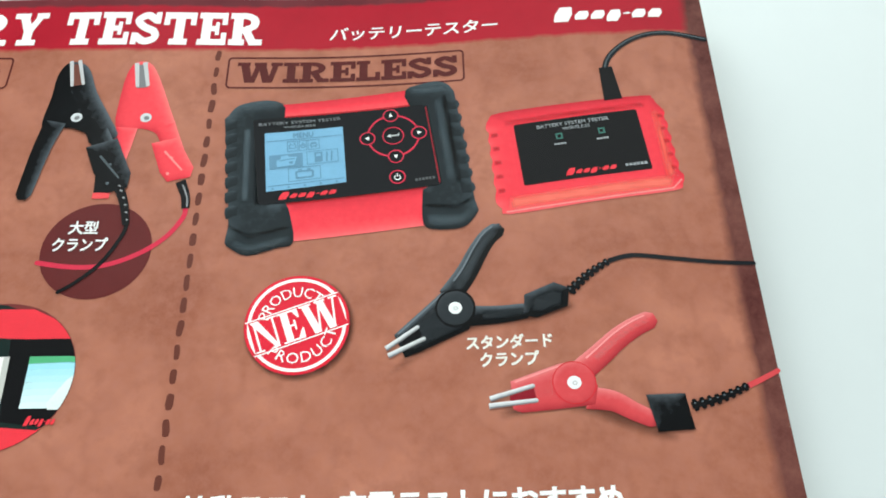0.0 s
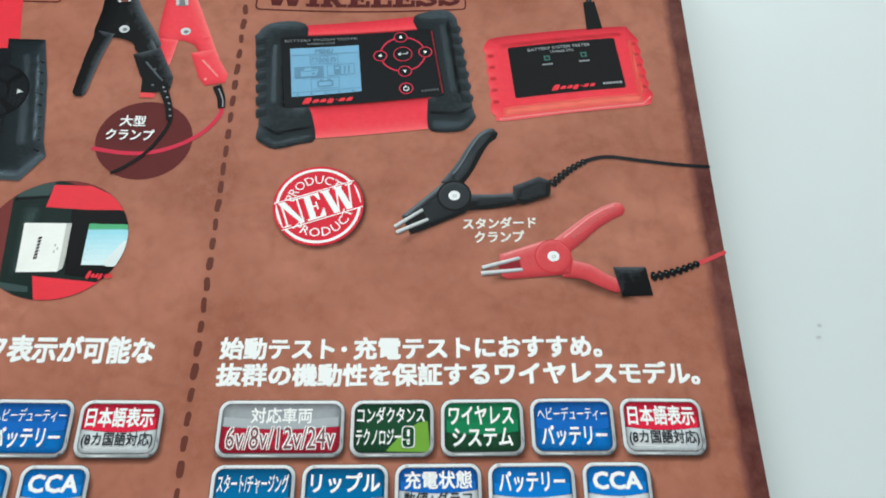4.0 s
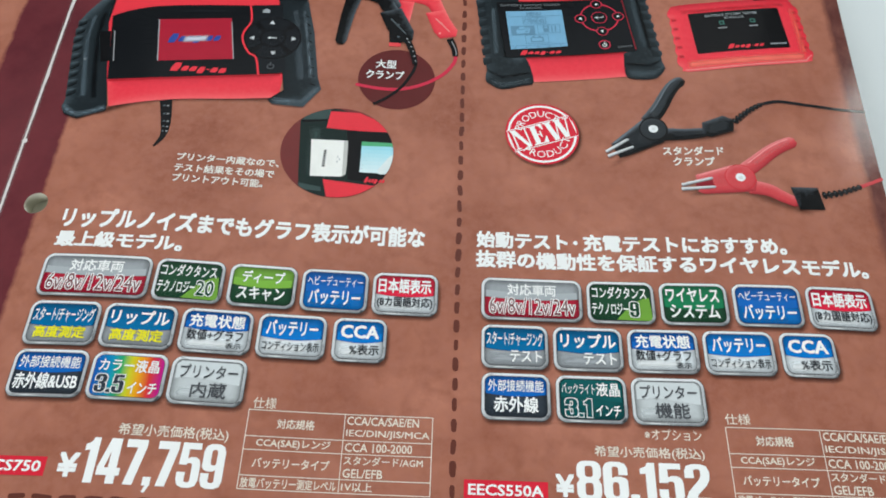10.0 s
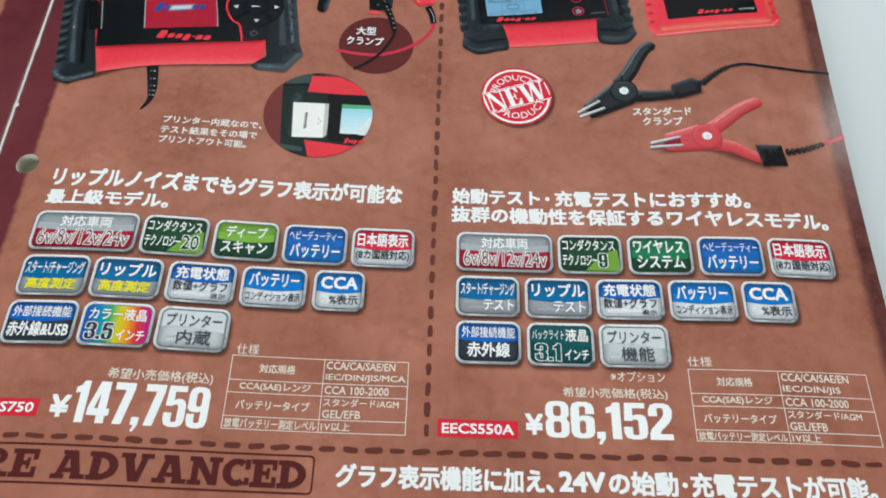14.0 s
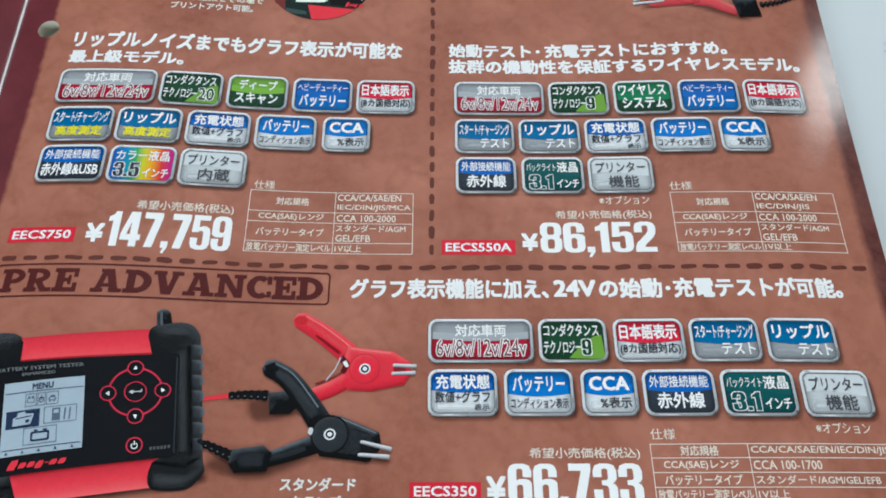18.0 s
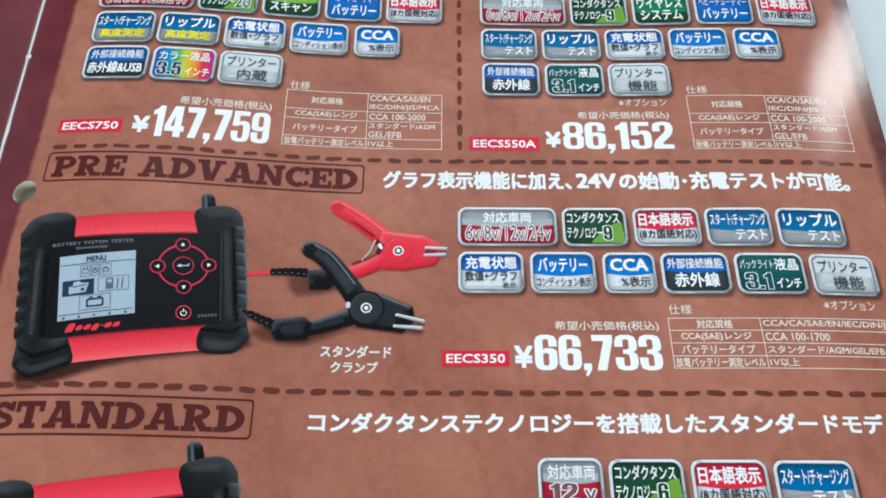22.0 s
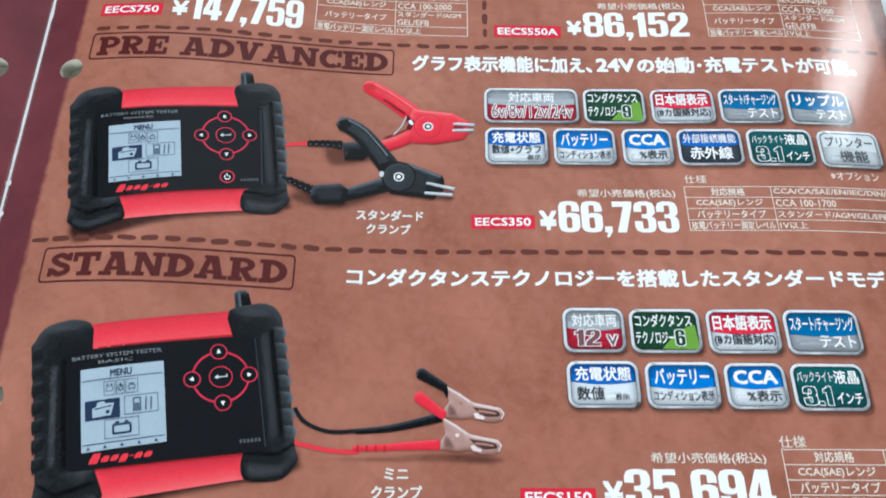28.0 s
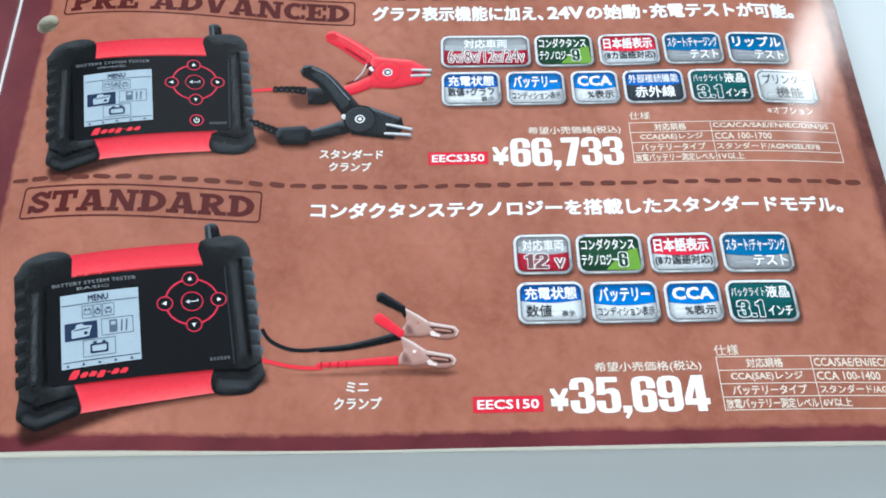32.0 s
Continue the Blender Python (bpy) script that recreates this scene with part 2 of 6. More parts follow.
def dice(bm, dx=2.5, dy=7.0):
    for axis, step in ((0, dx), (1, dy)):
        vals = [v.co[axis] for v in bm.verts]
        lo, hi = min(vals), max(vals)
        k = math.floor(lo / step) + 1
        while k * step < hi - 1e-4:
            no, co = [0, 0, 0], [0, 0, 0]
            no[axis], co[axis] = 1, k * step
            bmesh.ops.bisect_plane(bm, geom=bm.verts[:] + bm.edges[:] + bm.faces[:], dist=1e-5, plane_co=co, plane_no=no)
            k += 1


def lay(bm, layer):
    for f in bm.faces:
        if f.normal.z < 0:
            f.normal_flip()
    for v in bm.verts:
        v.co = at(v.co.x, v.co.y, layer + v.co.z)


def piece(name, loops, material, parent, layer=1.0, label=""):
    """A flat printed piece with the given outlines (the first outer, further ones holes), laid on the page."""
    bm = bmesh.new()
    for loop in loops:
        vs = [bm.verts.new((x, y, 0)) for x, y in loop]
        for a, b in zip(vs, vs[1:] + vs[:1]):
            bm.edges.new((a, b))
    bmesh.ops.triangle_fill(bm, use_beauty=True, edges=bm.edges[:], normal=(0, 0, 1))
    bm.normal_update()
    dice(bm)
    bm.normal_update()
    lay(bm, layer)
    return link(name, bm, material, parent, label)


def pieces(name, polys, material, parent, layer=1.0, label=""):
    """Several small outlines in one printed part."""
    bm = bmesh.new()
    for i, loop in enumerate(polys):
        vs = [bm.verts.new((x, y, 0.04 * (i % 5))) for x, y in loop]
        es = [bm.edges.new((a, b)) for a, b in zip(vs, vs[1:] + vs[:1])]
        bmesh.ops.triangle_fill(bm, use_beauty=True, edges=es, normal=(0, 0, 1))
    bm.normal_update()
    lay(bm, layer)
    return link(name, bm, material, parent, label)


def outline_of(pts, co):
    """For each place: how far the nearest edge of the outline lies, and which way that edge faces."""
    p = np.array(pts, dtype=float)
    q = np.roll(p, -1, 0)
    turn = np.sign(np.sum(p[:, 0] * q[:, 1] - q[:, 0] * p[:, 1])) or 1.0
    e = q - p
    size = np.maximum(np.hypot(e[:, 0], e[:, 1]), 1e-9)
    out = np.stack([e[:, 1], -e[:, 0]], 1) / size[:, None] * turn
    t = np.clip(np.einsum("vsk,sk->vs", co[:, None, :] - p[None], e) / size[None] ** 2, 0, 1)
    gap = np.linalg.norm(co[:, None, :] - (p[None] + t[..., None] * e[None]), axis=2)
    near = np.exp(-(gap - gap.min(1)[:, None]) / 0.25)
    face = np.einsum("vs,sk->vk", near, out) / near.sum(1)[:, None]
    return gap.min(1), face


def graded(name, pts, material, parent, layer, density, step, label=""):
    """A printed piece whose ink density, from 0 to 1, is given by density(distance to the edge, facing of the edge)."""
    bm = bmesh.new()
    vs = [bm.verts.new((x, y, 0)) for x, y in pts]
    for a, b in zip(vs, vs[1:] + vs[:1]):
        bm.edges.new((a, b))
    bmesh.ops.triangle_fill(bm, use_beauty=True, edges=bm.edges[:], normal=(0, 0, 1))
    dice(bm, step, step)
    bm.normal_update()
    held = bm.verts.layers.float.new("print_density")
    co = np.array([v.co[:2] for v in bm.verts])
    for v, d in zip(bm.verts, density(*outline_of(pts, co))):
        v[held] = d
    lay(bm, layer)
    return link(name, bm, material, parent, label)


def rounded(name, pts, inks, parent, layer=1.0, label="", width=1.3, way=(-0.45, 0.89), amount=1.0, step=1.0):
    """A piece of a printed photograph that runs from its dark ink to its light ink across its rounded edges."""
    return graded(name, pts, photo_ink(*inks), parent, layer,
                  lambda gap, face: 0.5 + 0.5 * amount * (face @ np.array(way)) * np.exp(-(gap / width) ** 1.3), step, label)


def edged(name, pts, inks, parent, layer=1.0, label="", width=0.9, step=1.3):
    """A printed field that turns to its dark ink all along its edge."""
    return graded(name, pts, photo_ink(*inks), parent, layer, lambda gap, face: 0.55 - 0.55 * np.exp(-gap / width), step, label)


def soft(name, pts, colour, parent, layer=1.0, strength=0.7, width=1.2, step=0.8):
    """A printed tint with a soft edge."""
    return graded(name, pts, soft_ink(*colour), parent, layer, lambda gap, face: strength * np.clip(gap / width, 0, 1) ** 1.4, step)


def rrect(x0, y0, x1, y1, r, n=6):
    out = []
    for cx, cy, a0 in ((x1 - r, y1 - r, 0), (x0 + r, y1 - r, 90), (x0 + r, y0 + r, 180), (x1 - r, y0 + r, 270)):
        for i in range(n + 1):
            a = radians(a0 + 90 * i / n)
            out.append((cx + r * math.cos(a), cy + r * math.sin(a)))
    return out


def oval(cx, cy, rx, ry, n=28, a0=0.0, a1=360.0):
    full = abs(a1 - a0) >= 360
    return [(cx + rx * math.cos(a), cy + ry * math.sin(a)) for a in (radians(a0 + (a1 - a0) * i / (n if full else n - 1)) for i in range(n))]


def spline(pts, n=6, closed=False):
    """A smooth line through the points."""
    k, out = len(pts), []
    for i in range(k if closed else k - 1):
        p = [Vector(pts[(i + j) % k] if closed else pts[min(max(i + j, 0), k - 1)]) for j in (-1, 0, 1, 2)]
        for s in range(n):
            t = s / n
            out.append(tuple(0.5 * (2 * p[1] + (p[2] - p[0]) * t + (2 * p[0] - 5 * p[1] + 4 * p[2] - p[3]) * t * t + (3 * p[1] - p[0] - 3 * p[2] + p[3]) * t ** 3)))
    if not closed:
        out.append(tuple(pts[-1]))
    return out


def ribbon(pts, w0, w1=None, cap=True):
    """The outline of a stroke along the points whose width runs from w0 to w1."""
    w1 = w0 if w1 is None else w1
    left, right, n = [], [], len(pts)
    for i, p in enumerate(pts):
        a, b = Vector(pts[max(i - 1, 0)]), Vector(pts[min(i + 1, n - 1)])
        d = (b - a).normalized()
        w = (w0 + (w1 - w0) * i / (n - 1)) / 2
        left.append((p[0] - d.y * w, p[1] + d.x * w))
        right.append((p[0] + d.y * w, p[1] - d.x * w))
    if cap:
        d = (Vector(pts[-1]) - Vector(pts[-2])).normalized() * w1 * 0.35
        tip = [(left[-1][0] * 0.75 + right[-1][0] * 0.25 + d.x, left[-1][1] * 0.75 + right[-1][1] * 0.25 + d.y),
               (left[-1][0] * 0.25 + right[-1][0] * 0.75 + d.x, left[-1][1] * 0.25 + right[-1][1] * 0.75 + d.y)]
        return left + tip + right[::-1]
    return left + right[::-1]


def writing(name, body, x0, y0, x1, y1, material, parent, layer=2.0, bold=0.0, slant=0.0, label="", place=None):
    """Printed words, set into the box x0..x1, y0..y1; bold thickens the strokes, in ems."""
    cu = bpy.data.curves.new(name, 'FONT')
    cu.body, cu.resolution_u, cu.shear = body, 2, slant
    ob = bpy.data.objects.new(name, cu)
    me = ob.to_mesh()
    co = np.array([v.co[:] for v in me.vertices])
    faces = [tuple(p.vertices) for p in me.polygons]
    ob.to_mesh_clear()
    bpy.data.objects.remove(ob)
    bpy.data.curves.remove(cu)
    lo, hi = co.min(0) - bold, co.max(0) + bold
    size = np.maximum(hi - lo, 1e-6)
    shifts = [(0, 0)] if bold < 0.004 else [(-bold, 0), (bold, 0)] if bold < 0.010 else [(-bold, -bold), (bold, -bold), (-bold, bold), (bold, bold)]
    if bold > 0.035:
        shifts += [(0, 0), (-bold, 0), (bold, 0)]
    out, every = [], []
    for k, (dx, dy) in enumerate(shifts):
        every += [tuple(i + len(out) for i in f) for f in faces]
        for c in co:
            fx, fy = (c[0] + dx - lo[0]) / size[0], (c[1] + dy - lo[1]) / size[1]
            x, y = x0 + (x1 - x0) * fx, y0 + (y1 - y0) * fy
            if place:
                x, y = place(x, y)
            out.append(at(x, y, layer + 0.12 * k))
    me = bpy.data.meshes.new(name)
    me.from_pydata(out, [], every)
    me.materials.append(material)
    ob = new(name, me)
    ob.parent = parent
    if label:
        tagged(ob, label)
    return ob

# ---- the room and the table ----


def box(name, x0, y0, z0, x1, y1, z1, material, bevel=0.0):
    bm = bmesh.new()
    bmesh.ops.create_cube(bm, size=1)
    for v in bm.verts:
        v.co = Vector((x0 + (v.co.x + 0.5) * (x1 - x0), y0 + (v.co.y + 0.5) * (y1 - y0), z0 + (v.co.z + 0.5) * (z1 - z0)))
    if bevel:
        bmesh.ops.bevel(bm, geom=bm.edges[:], offset=bevel, segments=3, affect='EDGES')
    me = bpy.data.meshes.new(name)
    bm.to_mesh(me)
    bm.free()
    me.materials.append(material)
    return new(name, me)


table = tagged(new("table"), "white laminate table top under the open catalogue", "table")
top = box("table_top", -0.75, -0.45, -0.03, 0.95, 0.75, 0.0, TABLE, 0.003)
top.parent = table
for lx, ly in ((-0.69, -0.39), (0.89, -0.39), (-0.69, 0.69), (0.89, 0.69)):
    leg = box("leg", lx - 0.025, ly - 0.025, -0.72, lx + 0.025, ly + 0.025, -0.031, TABLE, 0.003)
    leg.parent = table
SMUDGE = mat("smudge", (0.50, 0.53, 0.54), rough=0.6, vary=0.08)
for sx, sy, r in ((228.9, 181.8, 0.38), (228.2, 179.2, 0.48)):
    bm = bmesh.new()
    for k in range(2):
        ring_ = [bm.verts.new((U * (sx + (r + 0.15 * math.sin(3 * t)) * math.cos(t)), U * (sy + r * (0.8 + 0.2 * math.cos(2 * t)) * math.sin(t)), 0.00004 + 0.00004 * k)) for t in (math.pi * i / 9 for i in range(18))]
        bm.faces.new(ring_)
    link("smudge", bm, SMUDGE, table, "faint grey scuff on the table top")
# unseen room shell, added to bound the light and darken the page's reflections
for nm, c in (("floor", (-2.3, -2.3, -0.80, 2.4, 2.7, -0.72)), ("ceiling", (-2.3, -2.3, 2.30, 2.4, 2.7, 2.40)),
              ("wall_south", (-2.3, -2.3, -0.719, 2.4, -2.2, 2.299)), ("wall_north", (-2.3, 2.6, -0.719, 2.4, 2.7, 2.299)),
              ("wall_west", (-2.3, -2.199, -0.719, -2.2, 2.599, 2.299)), ("wall_east", (2.3, -2.199, -0.719, 2.4, 2.599, 2.299))):
    tagged(box(nm, *c, WALL), kind="structure")

# ---- the open catalogue ----
book = tagged(new("catalogue"), "open ring-punched tool catalogue with a tan leather-print page", "catalogue")
HEIGHT = 283.3
HOLES = [(9.1, 25.9), (8.8, 102.8), (8.1, 178.6), (7.6, 254.8)]


def leaf(name, x0, x1, side, material, drop, holed, label):
    loops = [[(x0, 0), (x1, 0), (x1, HEIGHT), (x0, HEIGHT)]]
    if holed:
        loops += [oval(side * hx, hy, 2.75, 2.75, 24) for hx, hy in HOLES]
    bm = bmesh.new()
    for loop in loops:
        vs = [bm.verts.new((x, y, 0)) for x, y in loop]
        for a, b in zip(vs, vs[1:] + vs[:1]):
            bm.edges.new((a, b))
    bmesh.ops.triangle_fill(bm, use_beauty=True, edges=bm.edges[:], normal=(0, 0, 1))
    bm.normal_update()
    dice(bm, 2.5, 3.5)
    bm.normal_update()
    lay(bm, drop)
    return link(name, bm, material, book, label)


leaf("page", 0.0, 210, 1, PAGE, 0.0, True, "glossy tan leather-print page with a maroon frame")
leaf("facing_page", -210, 0.0, -1, PAGE, 0.0, True, "facing page with a maroon inner margin")


def hollow(x, y):
    """Depth of the ring holes, in layers."""
    return min(120, (Z0 + surf(x, y) - 0.5) / 0.03)


def block(name, x0, x1):
    """The leaves below the open page, down to the table."""
    bm = bmesh.new()
    nx, ny = 42, 28
    topv = [[bm.verts.new(at(x, y, -14 if i in (0, nx) or j in (0, ny) else -hollow(x, y))) for j, y in ((j, HEIGHT * j / ny) for j in range(ny + 1))]
            for i, x in ((i, x0 + (x1 - x0) * i / nx) for i in range(nx + 1))]
    botv = [[bm.verts.new((v.co.x, v.co.y, 0.0004)) for v in row] for row in topv]
    for i in range(nx):
        for j in range(ny):
            bm.faces.new((topv[i][j], topv[i + 1][j], topv[i + 1][j + 1], topv[i][j + 1]))
            bm.faces.new((botv[i][j], botv[i][j + 1], botv[i + 1][j + 1], botv[i + 1][j]))
    for i in range(nx):
        bm.faces.new((botv[i][0], botv[i + 1][0], topv[i + 1][0], topv[i][0]))
        bm.faces.new((topv[i][ny], topv[i + 1][ny], botv[i + 1][ny], botv[i][ny]))
    for j in range(ny):
        bm.faces.new((topv[0][j], topv[0][j + 1], botv[0][j + 1], botv[0][j]))
        bm.faces.new((botv[nx][j], botv[nx][j + 1], topv[nx][j + 1], topv[nx][j]))
    bmesh.ops.recalc_face_normals(bm, faces=bm.faces[:])
    return link(name, bm, PAPER, book, "cream paper leaves below the open page")


def punched_hole(x, y):
    """The round cut edge of a ring hole through the upper leaves."""
    bm = bmesh.new()
    upper, lower = ([bm.verts.new(at(px, py, lay_)) for px, py in oval(x, y, 2.75, 2.75, 24)] for lay_ in (-0.2, -hollow(x, y) - 3))
    for k in range(24):
        bm.faces.new((upper[k], upper[(k + 1) % 24], lower[(k + 1) % 24], lower[k]))
    link("punched_hole", bm, PAPER, book, "cut paper edge of a ring hole")


for hx, hy in HOLES:
    punched_hole(hx, hy)
    punched_hole(-hx, hy)
block("page_block", 0.3, 209.7)
block("page_block", -209.7, -0.3)

# worn white fold between the pages
rnd = random.Random(5)
fold_l = [(-0.24 - 0.10 * rnd.random(), y) for y in range(0, 284, 3)]
fold_r = [(0.22 + 0.10 * rnd.random() + (0.25 if rnd.random() > 0.95 else 0), y) for y in range(0, 284, 3)]
soft("fold_wear", [(-0.9, 0), (0.9, 0), (0.9, HEIGHT), (-0.9, HEIGHT)], (0.42, 0.30, 0.30), book, 0.6, 0.55, 0.6, 1.0)
piece("fold", [fold_l + fold_r[::-1]], ink(0.70, 0.66, 0.64), book, 1.2, "worn white fold line")

for y in (59.5, 66.0, 73.5, 141.0, 196.0):
    piece("fold_tear", [spline([(0.1, y - 0.7), (0.75, y - 0.3), (0.65, y + 0.5), (0.0, y + 0.8), (-0.5, y)], 3, True)], ink(0.70, 0.66, 0.64), book, 1.4)

# stitched dashes
def stitch(x, y, along_x):
    a, b = 1.80 + rnd.uniform(-0.25, 0.25), 0.62 + rnd.uniform(-0.12, 0.10)
    if not along_x:
        a, b = a * 0.80, b
    turn = rnd.uniform(-0.10, 0.10) + (0.0 if along_x else math.pi / 2)
    out = []
    for i in range(14):
        t = 2 * math.pi * i / 14
        c, s = math.cos(t), math.sin(t)
        px, py = a * math.copysign(abs(c) ** 0.6, c), b * math.copysign(abs(s) ** 0.6, s) * rnd.uniform(0.86, 1.1)
        out.append((x + px * math.cos(turn) - py * math.sin(turn), y + px * math.sin(turn) + py * math.cos(turn)))
    piece("stitch", [out], BROWN_D, book, 1.0)


for y, runs in ((114.1, ((14.5, 4.78, 19), (105.5, 4.875, 21))), (58.9, ((11.5, 4.69, 20), (105.3, 4.80, 21)))):
    for x0, step, count in runs:
        for k in range(count):
            stitch(x0 + step * k, y, True)
for k in range(35):
    stitch(106.4, 267.3 - 4.376 * k, False)

# ---- slab-serif display letters ----


def ring(cx, cy, rx, ry, t, a0, a1, n=12):
    return oval(cx, cy, rx, ry, n, a0, a1) + oval(cx, cy, rx - t, ry - t * 0.8, n, a0, a1)[::-1]


def bar(x0, y0, x1, y1):
    return [(x0, y0), (x1, y0), (x1, y1), (x0, y1)]


def slope(xa, xb, w):
    """A slanting stem from xa at the foot to xb at the head."""
    return [(xa - w / 2, 0), (xa + w / 2, 0), (xb + w / 2, 1), (xb - w / 2, 1)]


STEM = [bar(0.1, 0, 0.37, 1), bar(0, 0, 0.45, 0.18), bar(0, 0.82, 0.45, 1)]
SLAB = {
    "I": (0.50, [bar(0.12, 0, 0.39, 1), bar(0, 0, 0.5, 0.18), bar(0, 0.82, 0.5, 1)]),
    "T": (0.92, [bar(0.33, 0, 0.60, 1), bar(0.2, 0, 0.72, 0.18), bar(0, 0.8, 0.92, 1), bar(0, 0.6, 0.16, 1), bar(0.76, 0.6, 0.92, 1)]),
    "E": (0.82, STEM + [bar(0.1, 0.82, 0.82, 1), bar(0.67, 0.62, 0.82, 1), bar(0.1, 0, 0.82, 0.18), bar(0.67, 0, 0.82, 0.38), bar(0.3, 0.42, 0.58, 0.58), bar(0.49, 0.30, 0.60, 0.70)]),
    "L": (0.78, STEM + [bar(0.1, 0, 0.78, 0.18), bar(0.62, 0, 0.78, 0.42)]),
    "D": (0.92, STEM + [ring(0.36, 0.5, 0.56, 0.5, 0.27, -90, 90), bar(0.2, 0, 0.40, 0.19), bar(0.2, 0.81, 0.40, 1)]),
    "P": (0.84, STEM + [ring(0.44, 0.69, 0.40, 0.31, 0.24, -90, 90), bar(0.2, 0.82, 0.46, 1), bar(0.2, 0.38, 0.46, 0.55)]),
    "R": (0.96, STEM + [ring(0.44, 0.70, 0.40, 0.30, 0.24, -90, 90), bar(0.2, 0.82, 0.46, 1), bar(0.2, 0.40, 0.46, 0.56),
                        [(0.36, 0.42), (0.60, 0.46), (0.86, 0.0), (0.60, 0.0)], bar(0.58, 0, 0.96, 0.18)]),
    "A": (1.04, [slope(0.20, 0.46, 0.20), slope(0.80, 0.56, 0.28), bar(0.28, 0.22, 0.76, 0.38), bar(0, 0, 0.42, 0.17), bar(0.60, 0, 1.04, 0.17), bar(0.26, 0.86, 0.66, 1)]),
    "V": (1.00, [slope(0.46, 0.22, 0.28), slope(0.54, 0.78, 0.20), bar(0, 0.83, 0.44, 1), bar(0.60, 0.83, 1.0, 1)]),
    "W": (1.46, [slope(0.40, 0.22, 0.27), slope(0.50, 0.72, 0.18), slope(0.98, 0.76, 0.27), slope(1.06, 1.26, 0.18), bar(0, 0.83, 0.42, 1), bar(0.54, 0.83, 0.94, 1), bar(1.08, 0.83, 1.46, 1)]),
    "N": (1.02, [bar(0.1, 0, 0.31, 1), bar(0.71, 0, 0.92, 1), [(0.10, 1), (0.36, 1), (0.92, 0), (0.66, 0)], bar(0, 0, 0.42, 0.17), bar(0, 0.83, 0.34, 1), bar(0.60, 0.83, 1.02, 1)]),
    "C": (0.86, [ring(0.45, 0.5, 0.45, 0.5, 0.27, 50, 310, 18), bar(0.70, 0.62, 0.86, 0.98), bar(0.70, 0.06, 0.86, 0.32)]),
    "S": (0.80, [ribbon(spline([(0.66, 0.74), (0.40, 0.90), (0.14, 0.74), (0.34, 0.53), (0.62, 0.40), (0.66, 0.20), (0.38, 0.10), (0.10, 0.28)], 5), 0.21, cap=False),
                 bar(0.62, 0.64, 0.78, 1), bar(0.0, 0, 0.16, 0.36)]),
    "Y": (0.98, [bar(0.36, 0, 0.62, 0.48), [(0.36, 0.42), (0.62, 0.42), (0.36, 1), (0.10, 1)], [(0.40, 0.42), (0.62, 0.42), (0.90, 1), (0.70, 1)], bar(0.22, 0, 0.76, 0.17), bar(0, 0.83, 0.44, 1), bar(0.62, 0.83, 0.98, 1)]),
    " ": (0.42, []),
}


def slab_word(name, word, x0, y0, x1, y1, material, parent, layer=1.5, gap=0.03, label=""):
    """A word in heavy slab letters, set into the box."""
    total = sum(SLAB[c][0] for c in word) + gap * (len(word) - 1)
    k, x = (x1 - x0) / total, 0.0
    for c in word:
        w, shapes = SLAB[c]
        if shapes:
            pieces(name, [[(x0 + (x + px) * k, y0 + py * (y1 - y0)) for px, py in s] for s in shapes], material, parent, layer, label)
        x += w + gap


def title_frame(x0, y0, x1, y1, word, tx0, ty0, tx1, ty1, label):
    t = 0.38
    fr = piece("title_frame", [rrect(x0, y0, x1, y1, 1.0), rrect(x0 + t, y0 + t, x1 - t, y1 - t, 0.7)], TITLE, book, 1.3, label)
    slab_word("title_letter", word, tx0, ty0, tx1, ty1, TITLE, fr)


title_frame(108.6, 258.7, 158.7, 266.9, "WIRELESS", 110.7, 260.2, 157.3, 265.5, "dark maroon slab-letter heading in a thin frame")
title_frame(12.4, 105.0, 84.0, 112.7, "PRE ADVANCED", 14.2, 106.1, 82.5, 111.5, "dark maroon slab-letter heading in a thin frame")
title_frame(13.2, 49.1, 64.8, 57.0, "STANDARD", 15.0, 50.4, 63.3, 55.6, "dark maroon slab-letter heading in a thin frame")
title_frame(12.0, 258.7, 63.9, 266.9, "D", 55.8, 260.2, 61.6, 265.5, "dark maroon slab-letter heading in a thin frame")

# head band lettering
slab_word("head_letter", "RY TESTER", 53.6, 270.2, 115.2, 279.2, WHITE, book, 1.5, 0.08, label="white slab letter of the head title")
writing("head_subtitle", "バッテリーテスター", 129.8, 271.2, 166.2, 274.8, WHITE, book, 1.5, 0.012, 0.12, "white slanted head subtitle")


def emblem(x0, y0, x1, y1, material, parent, layer=2.0, place=None, name="maker_mark"):
    """The maker's mark as a row of plain slanted shapes."""
    w, h = x1 - x0, y1 - y0
    for a, b, lo, hi in ((0.0, 0.14, 0.0, 1.0), (0.19, 0.30, 0.1, 0.68), (0.34, 0.45, 0.1, 0.68), (0.49, 0.60, -0.10, 0.68), (0.635, 0.69, 0.36, 0.48), (0.72, 0.83, 0.1, 0.68), (0.87, 0.98, 0.1, 0.68)):
        o = [(a, lo), (b - 0.01, lo), (b + 0.01, (lo + hi) / 2), (b - 0.01, hi), (a + 0.02, hi), (a - 0.01, (lo + hi) / 2)]
        o = [(x0 + w * px + 0.28 * h * py, y0 + h * py) for px, py in o]
        piece(name, [[place(*p) for p in o] if place else o], material, parent, layer)


emblem(178.2, 272.3, 201.2, 276.2, WHITE, book, 1.5)

